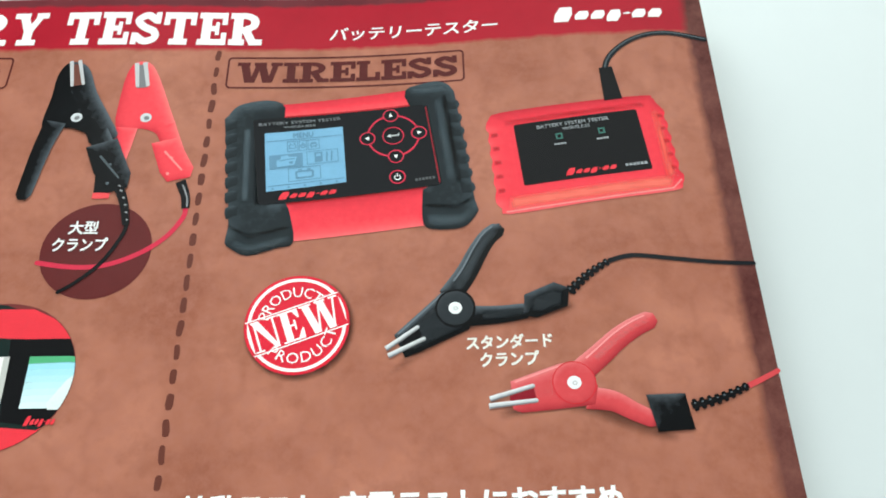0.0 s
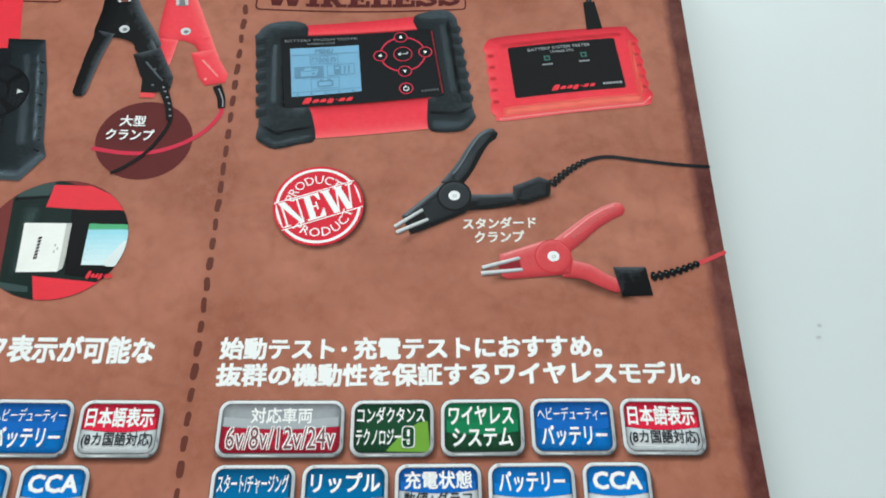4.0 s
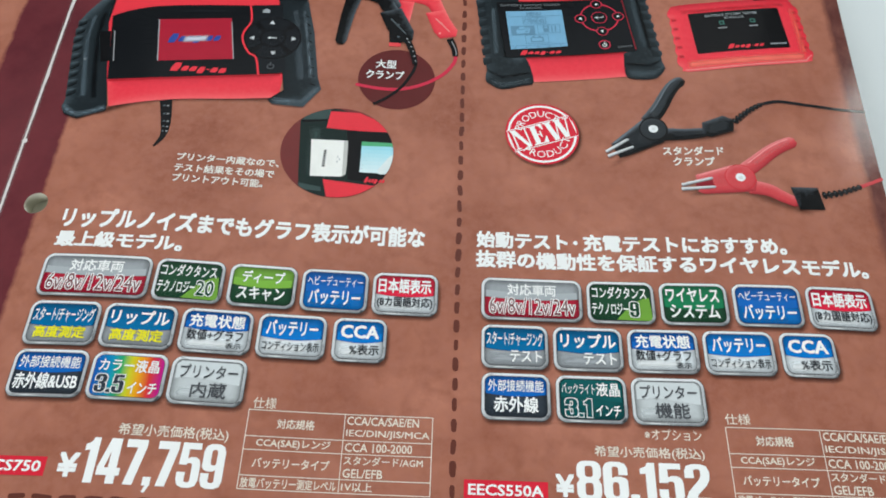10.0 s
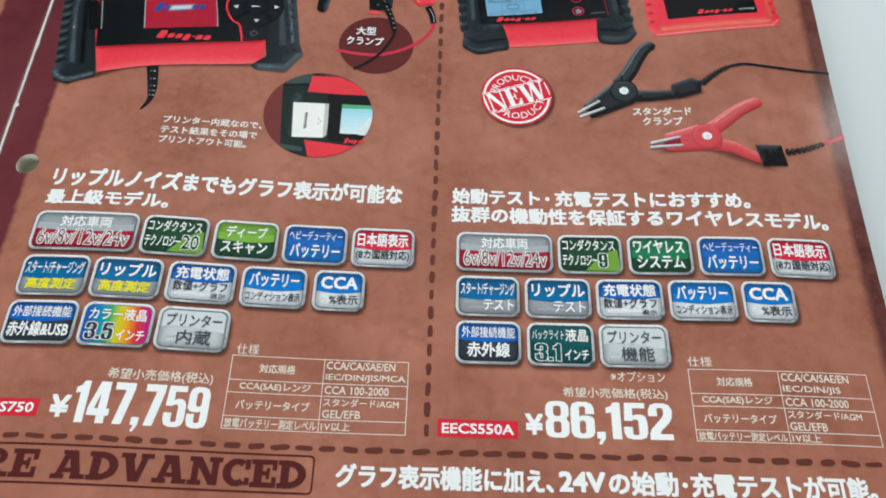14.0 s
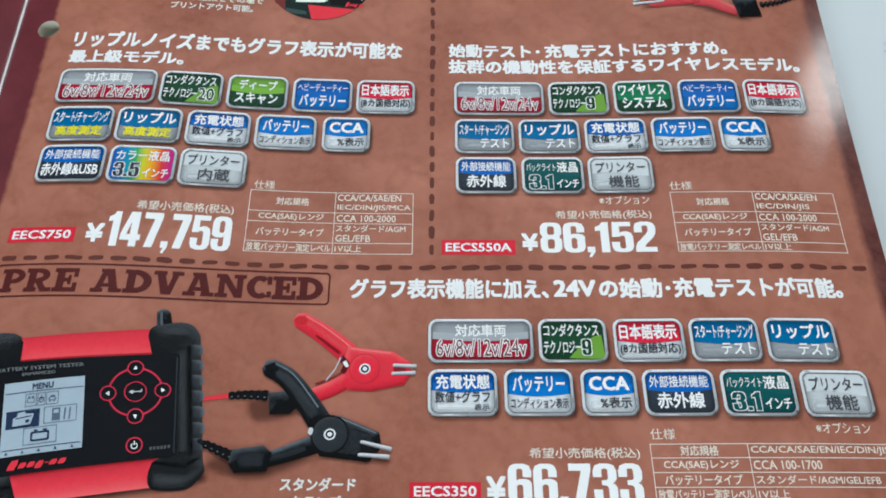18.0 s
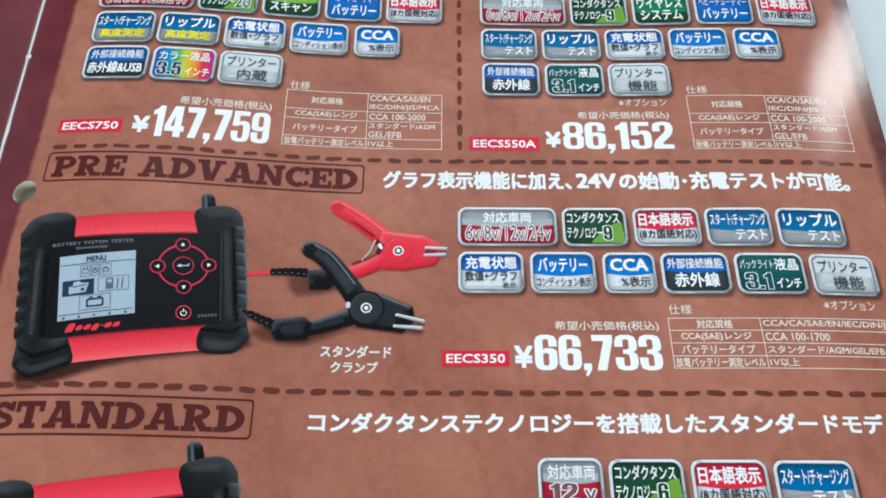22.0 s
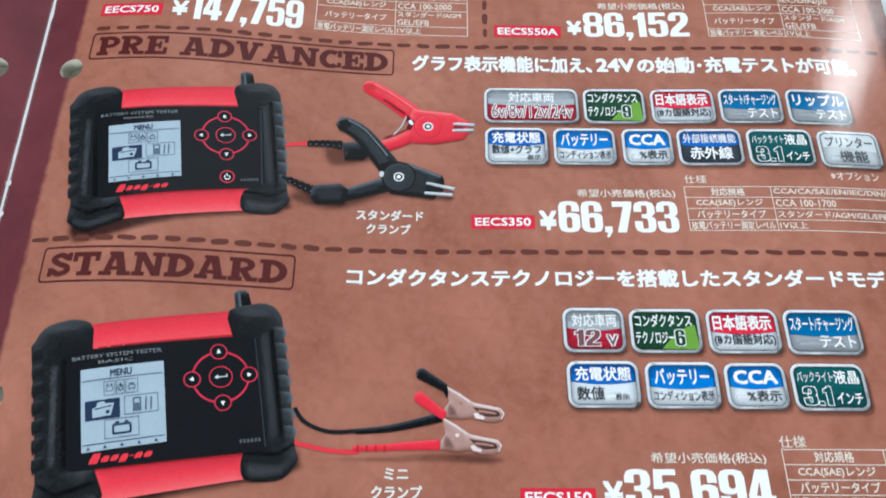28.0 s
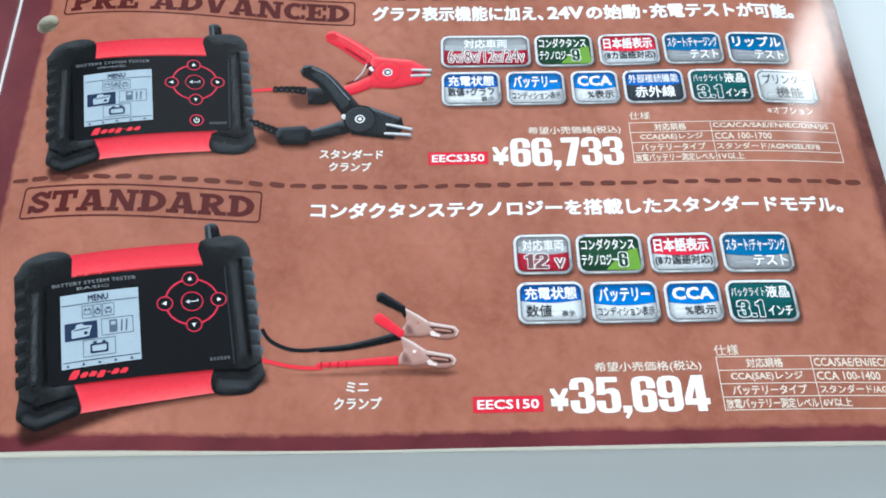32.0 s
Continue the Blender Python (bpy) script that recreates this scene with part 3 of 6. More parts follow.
# ---- headings and notes ----
writing("heading", "リップルノイズまでもグラフ表示が可能な", 15.6, 172.4, 98.5, 177.7, WHITE, book, 1.5, 0.036, label="bold white heading line")
writing("heading", "最上級モデル。", 15.5, 167.5, 43.9, 171.6, WHITE, book, 1.5, 0.036, label="bold white heading line")
writing("heading", "抜群の機動性を保証するワイヤレスモデル。", 110.5, 168.2, 200.6, 172.7, WHITE, book, 1.5, 0.036, label="bold white heading line")
HEAD = dict(material=WHITE, parent=book, layer=1.5, bold=0.036, label="bold white heading line")
for words, xa, ya, xb, yb in (("グラフ表示機能に加え、", 88.4, 106.6, 132.4, 111.4), ("24V", 133.5, 107.0, 142.9, 111.1), ("の始動", 143.5, 106.6, 157.4, 111.4), ("充電テストが可能。", 159.9, 106.6, 197.5, 111.4),
                              ("始動テスト", 110.6, 173.3, 132.0, 177.7), ("充電テストにおすすめ。", 135.6, 173.3, 182.5, 177.8)):
    writing("heading", words, xa, ya, xb, yb, **HEAD)
for x, y in ((158.7, 108.9), (133.8, 175.4)):
    piece("heading_dot", [oval(x, y, 0.55, 0.55, 14)], WHITE, book, 1.5)
writing("heading", "コンダクタンステクノロジーを搭載したスタンダードモデル。", 75.6, 50.8, 197.0, 54.9, WHITE, book, 1.5, 0.032, label="bold white heading line")
NOTE = ink(0.82, 0.78, 0.72)
writing("note", "プリンター内蔵なので、", 37.8, 192.0, 62.2, 194.3, NOTE, book, 1.5, 0.024)
writing("note", "テスト結果をその場で", 37.8, 188.9, 61.4, 191.2, NOTE, book, 1.5, 0.024)
writing("note", "プリントアウト可能。", 37.9, 186.0, 59.1, 188.3, NOTE, book, 1.5, 0.024)
writing("note", "スタンダード", 156.8, 200.6, 171.7, 203.2, NOTE, book, 1.5, 0.028)
writing("note", "クランプ", 159.1, 197.5, 169.2, 200.1, NOTE, book, 1.5, 0.028)
writing("note", "スタンダード", 76.9, 66.2, 91.7, 68.8, NOTE, book, 1.5, 0.028)
writing("note", "クランプ", 79.2, 63.0, 89.0, 65.4, NOTE, book, 1.5, 0.028)
writing("note", "ミニ", 85.0, 11.5, 89.6, 13.7, NOTE, book, 1.5, 0.028)
writing("note", "クランプ", 82.6, 8.0, 92.3, 10.5, NOTE, book, 1.5, 0.028)

# ---- heavy numerals ----
EIGHT = rrect(0.0, 0.0, 0.62, 1.0, 0.19, 3)
EIGHT = [(x, y) for x, y in EIGHT if x < 0.31 and y > 0.5] + [(0.0, 0.62), (0.07, 0.52), (0.0, 0.42)] + [(x, y) for x, y in EIGHT if x < 0.31 and y < 0.5] + [(x, y) for x, y in EIGHT if x > 0.31 and y < 0.5] + [(0.62, 0.42), (0.55, 0.52), (0.62, 0.62)] + [(x, y) for x, y in EIGHT if x > 0.31 and y > 0.5]
EIGHT.sort(key=lambda q: math.atan2(q[1] - 0.5, q[0] - 0.31))
SIX = [(0.62, 0.66), (0.39, 0.66), (0.39, 0.84), (0.35, 0.87), (0.27, 0.87), (0.23, 0.84), (0.23, 0.58), (0.30, 0.62), (0.45, 0.62), (0.56, 0.59), (0.62, 0.52), (0.62, 0.18), (0.56, 0.05), (0.42, 0), (0.2, 0), (0.06, 0.05), (0, 0.18), (0, 0.82), (0.06, 0.95), (0.2, 1), (0.42, 1), (0.56, 0.95), (0.62, 0.82)]
SIX_EYE = rrect(0.23, 0.13, 0.39, 0.48, 0.06, 2)
DIGITS = {
    "1": (0.40, [[(0.14, 0), (0.38, 0), (0.38, 1), (0.2, 1), (0.14, 0.9), (0, 0.84), (0, 0.7), (0.14, 0.72)]]),
    "2": (0.62, [[(0, 0), (0.6, 0), (0.6, 0.16), (0.27, 0.16), (0.30, 0.24), (0.52, 0.46), (0.60, 0.6), (0.62, 0.72), (0.62, 0.82), (0.56, 0.95), (0.42, 1), (0.2, 1), (0.06, 0.95), (0, 0.82), (0, 0.64), (0.23, 0.64), (0.23, 0.84), (0.27, 0.87), (0.35, 0.87), (0.39, 0.84), (0.39, 0.70), (0.34, 0.6), (0.06, 0.3), (0, 0.16)]]),
    "3": (0.62, [[(0, 0.66), (0, 0.82), (0.06, 0.95), (0.2, 1), (0.42, 1), (0.56, 0.95), (0.62, 0.82), (0.62, 0.62), (0.56, 0.54), (0.50, 0.51), (0.57, 0.48), (0.62, 0.4), (0.62, 0.18), (0.56, 0.05), (0.42, 0), (0.2, 0), (0.06, 0.05), (0, 0.18), (0, 0.36), (0.23, 0.36), (0.23, 0.15), (0.27, 0.12), (0.35, 0.12), (0.39, 0.15), (0.39, 0.40), (0.35, 0.45), (0.22, 0.46), (0.22, 0.58), (0.35, 0.59), (0.39, 0.63), (0.39, 0.84), (0.35, 0.87), (0.27, 0.87), (0.23, 0.84), (0.23, 0.66)]]),
    "4": (0.64, [[(0.30, 0), (0.54, 0), (0.54, 0.18), (0.64, 0.18), (0.64, 0.35), (0.54, 0.35), (0.54, 1), (0.24, 1), (0, 0.36), (0, 0.18), (0.30, 0.18)], [(0.30, 0.35), (0.30, 0.70), (0.19, 0.35)]]),
    "5": (0.62, [[(0.05, 1), (0.58, 1), (0.58, 0.85), (0.25, 0.85), (0.25, 0.64), (0.34, 0.68), (0.48, 0.68), (0.58, 0.62), (0.62, 0.5), (0.62, 0.18), (0.56, 0.05), (0.42, 0), (0.2, 0), (0.06, 0.05), (0, 0.18), (0, 0.34), (0.23, 0.34), (0.23, 0.15), (0.27, 0.12), (0.35, 0.12), (0.39, 0.15), (0.39, 0.5), (0.35, 0.54), (0.27, 0.54), (0.23, 0.5), (0.02, 0.5)]]),
    "6": (0.62, [SIX, SIX_EYE]),
    "7": (0.58, [[(0, 1), (0.58, 1), (0.58, 0.84), (0.36, 0), (0.10, 0), (0.32, 0.82), (0, 0.82)]]),
    "8": (0.62, [EIGHT, rrect(0.21, 0.59, 0.41, 0.87, 0.06, 2), rrect(0.21, 0.13, 0.41, 0.44, 0.06, 2)]),
    "9": (0.62, [[(0.62 - x, 1 - y) for x, y in SIX], [(0.62 - x, 1 - y) for x, y in SIX_EYE]]),
    ",": (0.22, [[(0, 0.19), (0.22, 0.19), (0.22, 0.02), (0.10, -0.16), (0.03, -0.14), (0.09, 0), (0, 0)]]),
    ".": (0.22, [bar(0, 0, 0.22, 0.18)]),
}


def numerals(text, x0, y0, x1, y1, fill, rim_ink, parent, edge=0.17):
    """Heavy numerals with an outline."""
    total = sum(DIGITS[c][0] for c in text) + 0.06 * (len(text) - 1)
    k, x = (x1 - x0) / total, 0.0
    for c in text:
        w, loops = DIGITS[c]
        lay_ = [[(x0 + (x + px) * k, y0 + py * (y1 - y0)) for px, py in lp] for lp in loops]
        pieces("numeral_outline", [[(px + dx, py + dy) for px, py in lay_[0]] for dx in (-edge, edge) for dy in (-edge, edge)], rim_ink, parent, 6.0)
        piece("numeral", lay_, fill, parent, 7.5)
        x += w + 0.06


# ---- feature badges ----
GREY, GREY_L, GREY_T, GREY_M = ink(0.33, 0.35, 0.37), ink(0.68, 0.72, 0.75), ink(0.036, 0.040, 0.047), ink(0.085, 0.09, 0.10)
CRIMSON, GREEN_D, GREEN, LIME = ink(0.42, 0.012, 0.035), ink(0.012, 0.060, 0.026), ink(0.010, 0.16, 0.065), ink(0.17, 0.36, 0.045)
BLUE, BLUE_L, TEALBLUE, TEAL, SLATE, YELLOW = ink(0.008, 0.105, 0.40), ink(0.006, 0.150, 0.48), ink(0.002, 0.115, 0.28), ink(0.006, 0.080, 0.082), ink(0.035, 0.045, 0.06), ink(0.84, 0.76, 0.03)
GREY_P, NUMBER = ink(0.52, 0.55, 0.56), ink(0.20, 0.085, 0.090)
SCARLET = ink(0.58, 0.015, 0.045)
SHEEN = ink(0.84, 0.86, 0.87)
RIM_D = ink(0.085, 0.085, 0.09)

def rainbow_ink():
    """Ink that runs from blue over green and yellow to red and magenta across its field."""
    m = mat("rainbow_ink", (0.5, 0.5, 0.5), rough=PAPER_ROUGH, gloss=GLOSS, bump=GRAIN)
    n, l = m.node_tree.nodes, m.node_tree.links
    place, split, ramp = n.new("ShaderNodeTexCoord"), n.new("ShaderNodeSeparateXYZ"), n.new("ShaderNodeValToRGB")
    l.new(place.outputs["Generated"], split.inputs[0])
    l.new(split.outputs["X"], ramp.inputs["Fac"])
    stops = ((0.0, (0.01, 0.08, 0.40)), (0.22, (0.01, 0.26, 0.50)), (0.38, (0.03, 0.40, 0.14)), (0.52, (0.62, 0.60, 0.02)), (0.66, (0.82, 0.36, 0.01)), (0.82, (0.70, 0.04, 0.03)), (1.0, (0.48, 0.01, 0.24)))
    e = ramp.color_ramp.elements
    e[0].color, e[1].color = (*stops[0][1], 1), (*stops[-1][1], 1)
    for at_, c in stops[1:-1]:
        e.new(at_).color = (*c, 1)
    l.new(ramp.outputs["Color"], n["Principled BSDF"].inputs["Base Color"])
    return m


RAINBOW = rainbow_ink()


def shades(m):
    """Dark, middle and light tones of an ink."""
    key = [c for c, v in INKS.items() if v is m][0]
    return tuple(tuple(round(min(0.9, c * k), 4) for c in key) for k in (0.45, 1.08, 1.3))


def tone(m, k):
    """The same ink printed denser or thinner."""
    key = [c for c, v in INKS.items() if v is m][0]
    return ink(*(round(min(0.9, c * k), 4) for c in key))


def badge(x0, y0, x1, y1, upper, lower, lines, split=0.5, swoosh=None, rainbow=False):
    """A silver-rimmed badge with an upper and a lower field; lines: (words, x, y, x, y in the badge, ink, bold, outline)."""
    w, h = x1 - x0, y1 - y0
    soft("badge_shadow", rrect(x0 - 0.35, y0 - 1.15, x1 + 0.95, y1 - 0.9, 2.4, 5), (0.035, 0.010, 0.007), book, 0.5, 0.75, 1.1, 1.6)
    rim = piece("badge", [rrect(x0, y0, x1, y1, 2.15, 8)], RIM_D, book, 1.0, "silver-rimmed feature badge")
    rounded("badge_rim", rrect(x0 + 0.10, y0 + 0.14, x1 - 0.14, y1 - 0.10, 2.05, 8), RIM, rim, 2.0, "", 0.5, (-0.35, 0.75), 1.0, 1.6)
    soft("badge_sheen", rrect(x0 + 0.16, y0 + 0.16, x0 + 0.62 * w, y0 + 0.66, 0.22, 3), (0.9, 0.9, 0.9), rim, 2.4, 0.9, 0.22, 2.0)
    soft("badge_shade", [(x1 - 0.42 * w, y0 + 0.16), (x1 - 1.6, y0 + 0.16), (x1 - 0.55, y0 + 0.6), (x1 - 0.2, y0 + 1.8), (x1 - 0.2, y0 + 0.45 * h), (x1 - 0.62, y0 + 0.42 * h), (x1 - 0.75, y0 + 1.6), (x1 - 1.6, y0 + 0.66)], (0.055, 0.055, 0.06), rim, 2.4, 0.85, 0.25, 1.2)
    soft("badge_glint", [(x0 + 0.9, y1 - 0.18), (x0 + 2.4, y1 - 0.12), (x0 + 3.2, y1 - 0.62), (x0 + 1.5, y1 - 0.66)], (0.06, 0.055, 0.055), rim, 2.4, 0.8, 0.3, 0.6)
    piece("badge_groove", [rrect(x0 + 0.70, y0 + 0.72, x1 - 0.70, y1 - 0.66, 1.55, 6)], RIM_D, rim, 2.7)
    a, b, c, d = x0 + 0.82, y0 + 0.86, x1 - 0.82, y1 - 0.80
    body = rrect(a, b, c, d, 1.4)
    rise = 0.5 * (d - b)
    if rainbow:
        piece("field", [body], RAINBOW, rim, 3.0)
    else:
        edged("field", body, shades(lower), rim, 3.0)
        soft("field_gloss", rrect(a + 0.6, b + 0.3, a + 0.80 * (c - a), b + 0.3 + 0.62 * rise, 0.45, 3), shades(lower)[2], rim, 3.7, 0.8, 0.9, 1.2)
        if upper is lower and not swoosh:
            wave = [(a + 0.3 + (c - a - 0.64) * i / 10, b + rise + 0.55 * math.sin(math.pi * (0.15 + 1.3 * i / 10))) for i in range(11)]
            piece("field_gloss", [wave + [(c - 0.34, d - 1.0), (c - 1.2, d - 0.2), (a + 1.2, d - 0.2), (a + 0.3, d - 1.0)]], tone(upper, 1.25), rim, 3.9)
        if upper is not lower:
            m = b + (d - b) * (1 - split)
            edge = [(a + (c - a) * i / 10, m - 0.55 * math.sin(math.pi * i / 10)) for i in range(11)]
            tops = [p for p in body if p[1] > m + 0.1]
            tops.sort(key=lambda p: -math.atan2(p[1] - m, p[0] - (a + c) / 2) * -1)
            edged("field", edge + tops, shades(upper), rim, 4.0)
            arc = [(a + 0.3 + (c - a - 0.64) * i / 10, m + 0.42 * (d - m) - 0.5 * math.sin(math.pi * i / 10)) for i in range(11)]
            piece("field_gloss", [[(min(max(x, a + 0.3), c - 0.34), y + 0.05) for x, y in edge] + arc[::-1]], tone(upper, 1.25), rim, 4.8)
        if swoosh:
            curve = [(a + (c - a) * (0.42 + 0.55 * t), b + (d - b) * (0.02 + 0.62 * math.sin(t * math.pi / 2))) for t in (0, 0.15, 0.3, 0.45, 0.6, 0.8, 1)]
            piece("field", [curve + [(c, b + 0.9), (c - 0.25, b + 0.25), (c - 0.9, b)]], swoosh, rim, 4.5)
    for words, fx0, fy0, fx1, fy1, colour, bold, outline in lines:
        if outline and all(q in DIGITS for q in words):
            numerals(words, a + (c - a) * fx0, b + (d - b) * fy0, a + (c - a) * fx1, b + (d - b) * fy1, colour, outline, rim)
            continue
        bx = (a + (c - a) * fx0, b + (d - b) * fy0, a + (c - a) * fx1, b + (d - b) * fy1)
        if outline:
            writing("lettering", words, bx[0] - 0.16, bx[1] - 0.16, bx[2] + 0.16, bx[3] + 0.16, outline, rim, 6.0, bold + 0.045)
            writing("lettering", words, *bx, colour, rim, 7.5, bold)
        else:
            writing("lettering", words, *bx, colour, rim, 6.0, bold)


W_ = WHITE
def volts(x0, y0, x1, y1):
    badge(x0, y0, x1, y1, GREY, CRIMSON, [("対応車両", 0.24, 0.60, 0.76, 0.93, W_, 0.02, None), ("6v/8v/12v/24v", 0.05, 0.08, 0.96, 0.53, NUMBER, 0.0, W_)], 0.46)


def conduct(x0, y0, x1, y1, num):
    badge(x0, y0, x1, y1, GREEN_D, GREEN_D, [("コンダクタンス", 0.03, 0.60, 0.93, 0.94, W_, 0.012, None), ("テクノロジー", 0.02, 0.15, 0.62, 0.48, W_, 0.014, None),
          (num, 0.64, 0.10, 0.66 + 0.13 * len(num), 0.52, GREEN_D, 0.01, W_)], swoosh=LIME)


def scan(x0, y0, x1, y1):
    badge(x0, y0, x1, y1, LIME, GREEN_D, [("ディープ", 0.15, 0.57, 0.85, 0.92, W_, 0.02, None), ("スキャン", 0.10, 0.10, 0.88, 0.47, W_, 0.02, None)], 0.5)


def wireless(x0, y0, x1, y1):
    badge(x0, y0, x1, y1, GREEN, GREEN_D, [("ワイヤレス", 0.05, 0.55, 0.92, 0.94, W_, 0.02, None), ("システム", 0.10, 0.10, 0.90, 0.48, W_, 0.02, None)], 0.6)


def heavy(x0, y0, x1, y1):
    badge(x0, y0, x1, y1, BLUE, BLUE_L, [("ヘビーデューティー", 0.04, 0.62, 0.96, 0.90, W_, 0.008, None), ("バッテリー", 0.08, 0.10, 0.94, 0.52, W_, 0.02, None)], 0.55)


def japanese(x0, y0, x1, y1):
    badge(x0, y0, x1, y1, SCARLET, GREY_L, [("日本語表示", 0.04, 0.52, 0.94, 0.93, W_, 0.025, None), ("(8カ国語対応)", 0.03, 0.10, 0.97, 0.42, GREY_T, 0.020, None)], 0.52)


def charging(x0, y0, x1, y1, second):
    grade = second == "高度測定"
    badge(x0, y0, x1, y1, TEALBLUE, GREY, [("スタート/チャージング", 0.03, 0.52, 0.97, 0.90, W_, 0.010, None),
          (second, 0.10 if grade else 0.42, 0.09, 0.90 if grade else 0.95, 0.41, YELLOW if grade else W_, 0.030 if grade else 0.018, None)], 0.56)


def ripple(x0, y0, x1, y1, second):
    grade = second == "高度測定"
    badge(x0, y0, x1, y1, TEALBLUE, GREY, [("リップル", 0.06, 0.52, 0.95, 0.92, W_, 0.022, None),
          (second, 0.10 if grade else 0.42, 0.09, 0.90 if grade else 0.95, 0.41, YELLOW if grade else W_, 0.030 if grade else 0.018, None)], 0.56)


def state(x0, y0, x1, y1, plain=False):
    lines = [("充電状態", 0.07, 0.58, 0.93, 0.94, W_, 0.022, None)]
    lines += [("数値", 0.08, 0.10, 0.50, 0.44, GREY_T, 0.012, None), ("表示", 0.66, 0.10, 0.88, 0.26, GREY_T, 0.012, None)] if plain else \
             [("数値+グラフ", 0.06, 0.24, 0.93, 0.53, GREY_T, 0.015, None), ("表示", 0.68, 0.05, 0.92, 0.21, GREY_T, 0.012, None)]
    badge(x0, y0, x1, y1, BLUE, GREY_L, lines, 0.44)


def battery(x0, y0, x1, y1):
    badge(x0, y0, x1, y1, BLUE_L, GREY_L, [("バッテリー", 0.08, 0.50, 0.92, 0.92, W_, 0.022, None), ("コンディション表示", 0.04, 0.10, 0.96, 0.36, GREY_T, 0.013, None)], 0.54)


def cca(x0, y0, x1, y1):
    badge(x0, y0, x1, y1, BLUE_L, GREY_L, [("CCA", 0.09, 0.54, 0.91, 0.90, W_, 0.03, None), ("%表示", 0.30, 0.10, 0.93, 0.38, GREY_T, 0.014, None)], 0.52)


def outside(x0, y0, x1, y1, second):
    wide = len(second) > 4
    badge(x0, y0, x1, y1, BLUE, SLATE, [("外部接続機能", 0.05, 0.62, 0.95, 0.92, W_, 0.010, None), (second, 0.03 if wide else 0.14, 0.10, 0.97 if wide else 0.86, 0.50, W_, 0.022, None)], 0.44)


def colour_lcd(x0, y0, x1, y1):
    badge(x0, y0, x1, y1, BLUE, BLUE, [("カラー液晶", 0.06, 0.60, 0.94, 0.92, W_, 0.014, None), ("3.5", 0.06, 0.08, 0.48, 0.52, SLATE, 0.01, W_), ("インチ", 0.54, 0.08, 0.96, 0.36, W_, 0.016, None)], rainbow=True)


def printer(x0, y0, x1, y1, second):
    badge(x0, y0, x1, y1, GREY_P, GREY_P, [("プリンター", 0.08, 0.56, 0.93, 0.90, GREY_M, 0.012, None), (second, 0.28, 0.08, 0.80, 0.46, GREY_M, 0.014, None)])


def backlit(x0, y0, x1, y1):
    badge(x0, y0, x1, y1, TEAL, TEAL, [("バックライト", 0.03, 0.62, 0.56, 0.88, W_, 0.006, None), ("液晶", 0.58, 0.58, 0.95, 0.92, W_, 0.016, None),
          ("3.1", 0.08, 0.05, 0.50, 0.50, TEAL, 0.01, W_), ("インチ", 0.56, 0.08, 0.95, 0.36, W_, 0.016, None)])


def twelve(x0, y0, x1, y1):
    badge(x0, y0, x1, y1, GREY, CRIMSON, [("対応車両", 0.10, 0.58, 0.92, 0.92, W_, 0.016, None), ("12", 0.14, 0.08, 0.60, 0.50, NUMBER, 0.03, W_), ("v", 0.72, 0.08, 0.92, 0.36, NUMBER, 0.0, W_)], 0.46)


TOP1, BOT1, TOP2, BOT2, TOP3, BOT3 = 165.7, 155.4, 154.3, 144.2, 143.3, 133.1
volts(14.6, BOT1, 38.7, TOP1)
conduct(39.5, BOT1, 54.5, TOP1, "20")
scan(55.5, BOT1, 70.4, TOP1)
heavy(71.4, BOT1, 86.4, TOP1)
japanese(87.3, BOT1, 102.1, TOP1)
charging(15.0, BOT2, 30.4, TOP2, "高度測定")
ripple(31.1, BOT2, 46.4, TOP2, "高度測定")
state(47.3, BOT2, 62.4, TOP2)
battery(63.4, BOT2, 78.2, TOP2)
cca(79.5, BOT2, 91.3, TOP2)
outside(15.0, BOT3, 30.7, TOP3, "赤外線&USB")
colour_lcd(31.4, BOT3, 46.7, TOP3)
printer(47.3, BOT3, 62.7, TOP3, "内蔵")
volts(111.8, BOT1, 134.6, TOP1)
conduct(135.6, BOT1, 150.8, TOP1, "9")
wireless(151.9, BOT1, 167.0, TOP1)
heavy(168.1, BOT1, 183.4, TOP1)
japanese(184.5, BOT1, 199.9, TOP1)
charging(111.9, BOT2, 126.6, TOP2, "テスト")
ripple(127.6, BOT2, 142.8, TOP2, "テスト")
state(143.8, BOT2, 159.1, TOP2)
battery(160.1, BOT2, 175.4, TOP2)
cca(176.6, BOT2, 188.8, TOP2)
outside(112.0, BOT3, 126.7, TOP3, "赤外線")
backlit(127.8, BOT3, 142.8, TOP3)
printer(143.7, BOT3, 159.2, TOP3, "機能")

volts(105.7, 92.0, 128.4, 102.0)
conduct(129.4, 92.0, 144.2, 102.0, "9")
japanese(145.5, 92.0, 160.7, 101.9)
charging(161.7, 92.0, 176.7, 101.9, "テスト")
ripple(177.8, 91.9, 193.4, 101.9, "テスト")
state(105.7, 80.7, 120.4, 90.8)
battery(121.6, 80.7, 136.2, 90.8)
cca(137.6, 80.7, 149.4, 90.7)
outside(150.4, 80.6, 165.5, 90.6, "赤外線")
backlit(166.5, 80.5, 182.0, 90.5)
printer(183.1, 80.4, 198.2, 90.4, "機能")

twelve(120.9, 36.4, 133.8, 46.2)
conduct(134.7, 36.3, 149.4, 46.0, "6")
japanese(150.6, 36.2, 165.5, 45.9)
charging(166.5, 36.0, 182.3, 45.8, "テスト")
state(121.0, 25.1, 135.6, 34.8, True)
battery(136.7, 25.0, 151.4, 34.6)
cca(152.5, 24.9, 164.8, 34.4)
backlit(165.7, 24.6, 180.8, 34.3)

# ---- prices, tags and tables ----
TAG = ink(0.70, 0.022, 0.045)


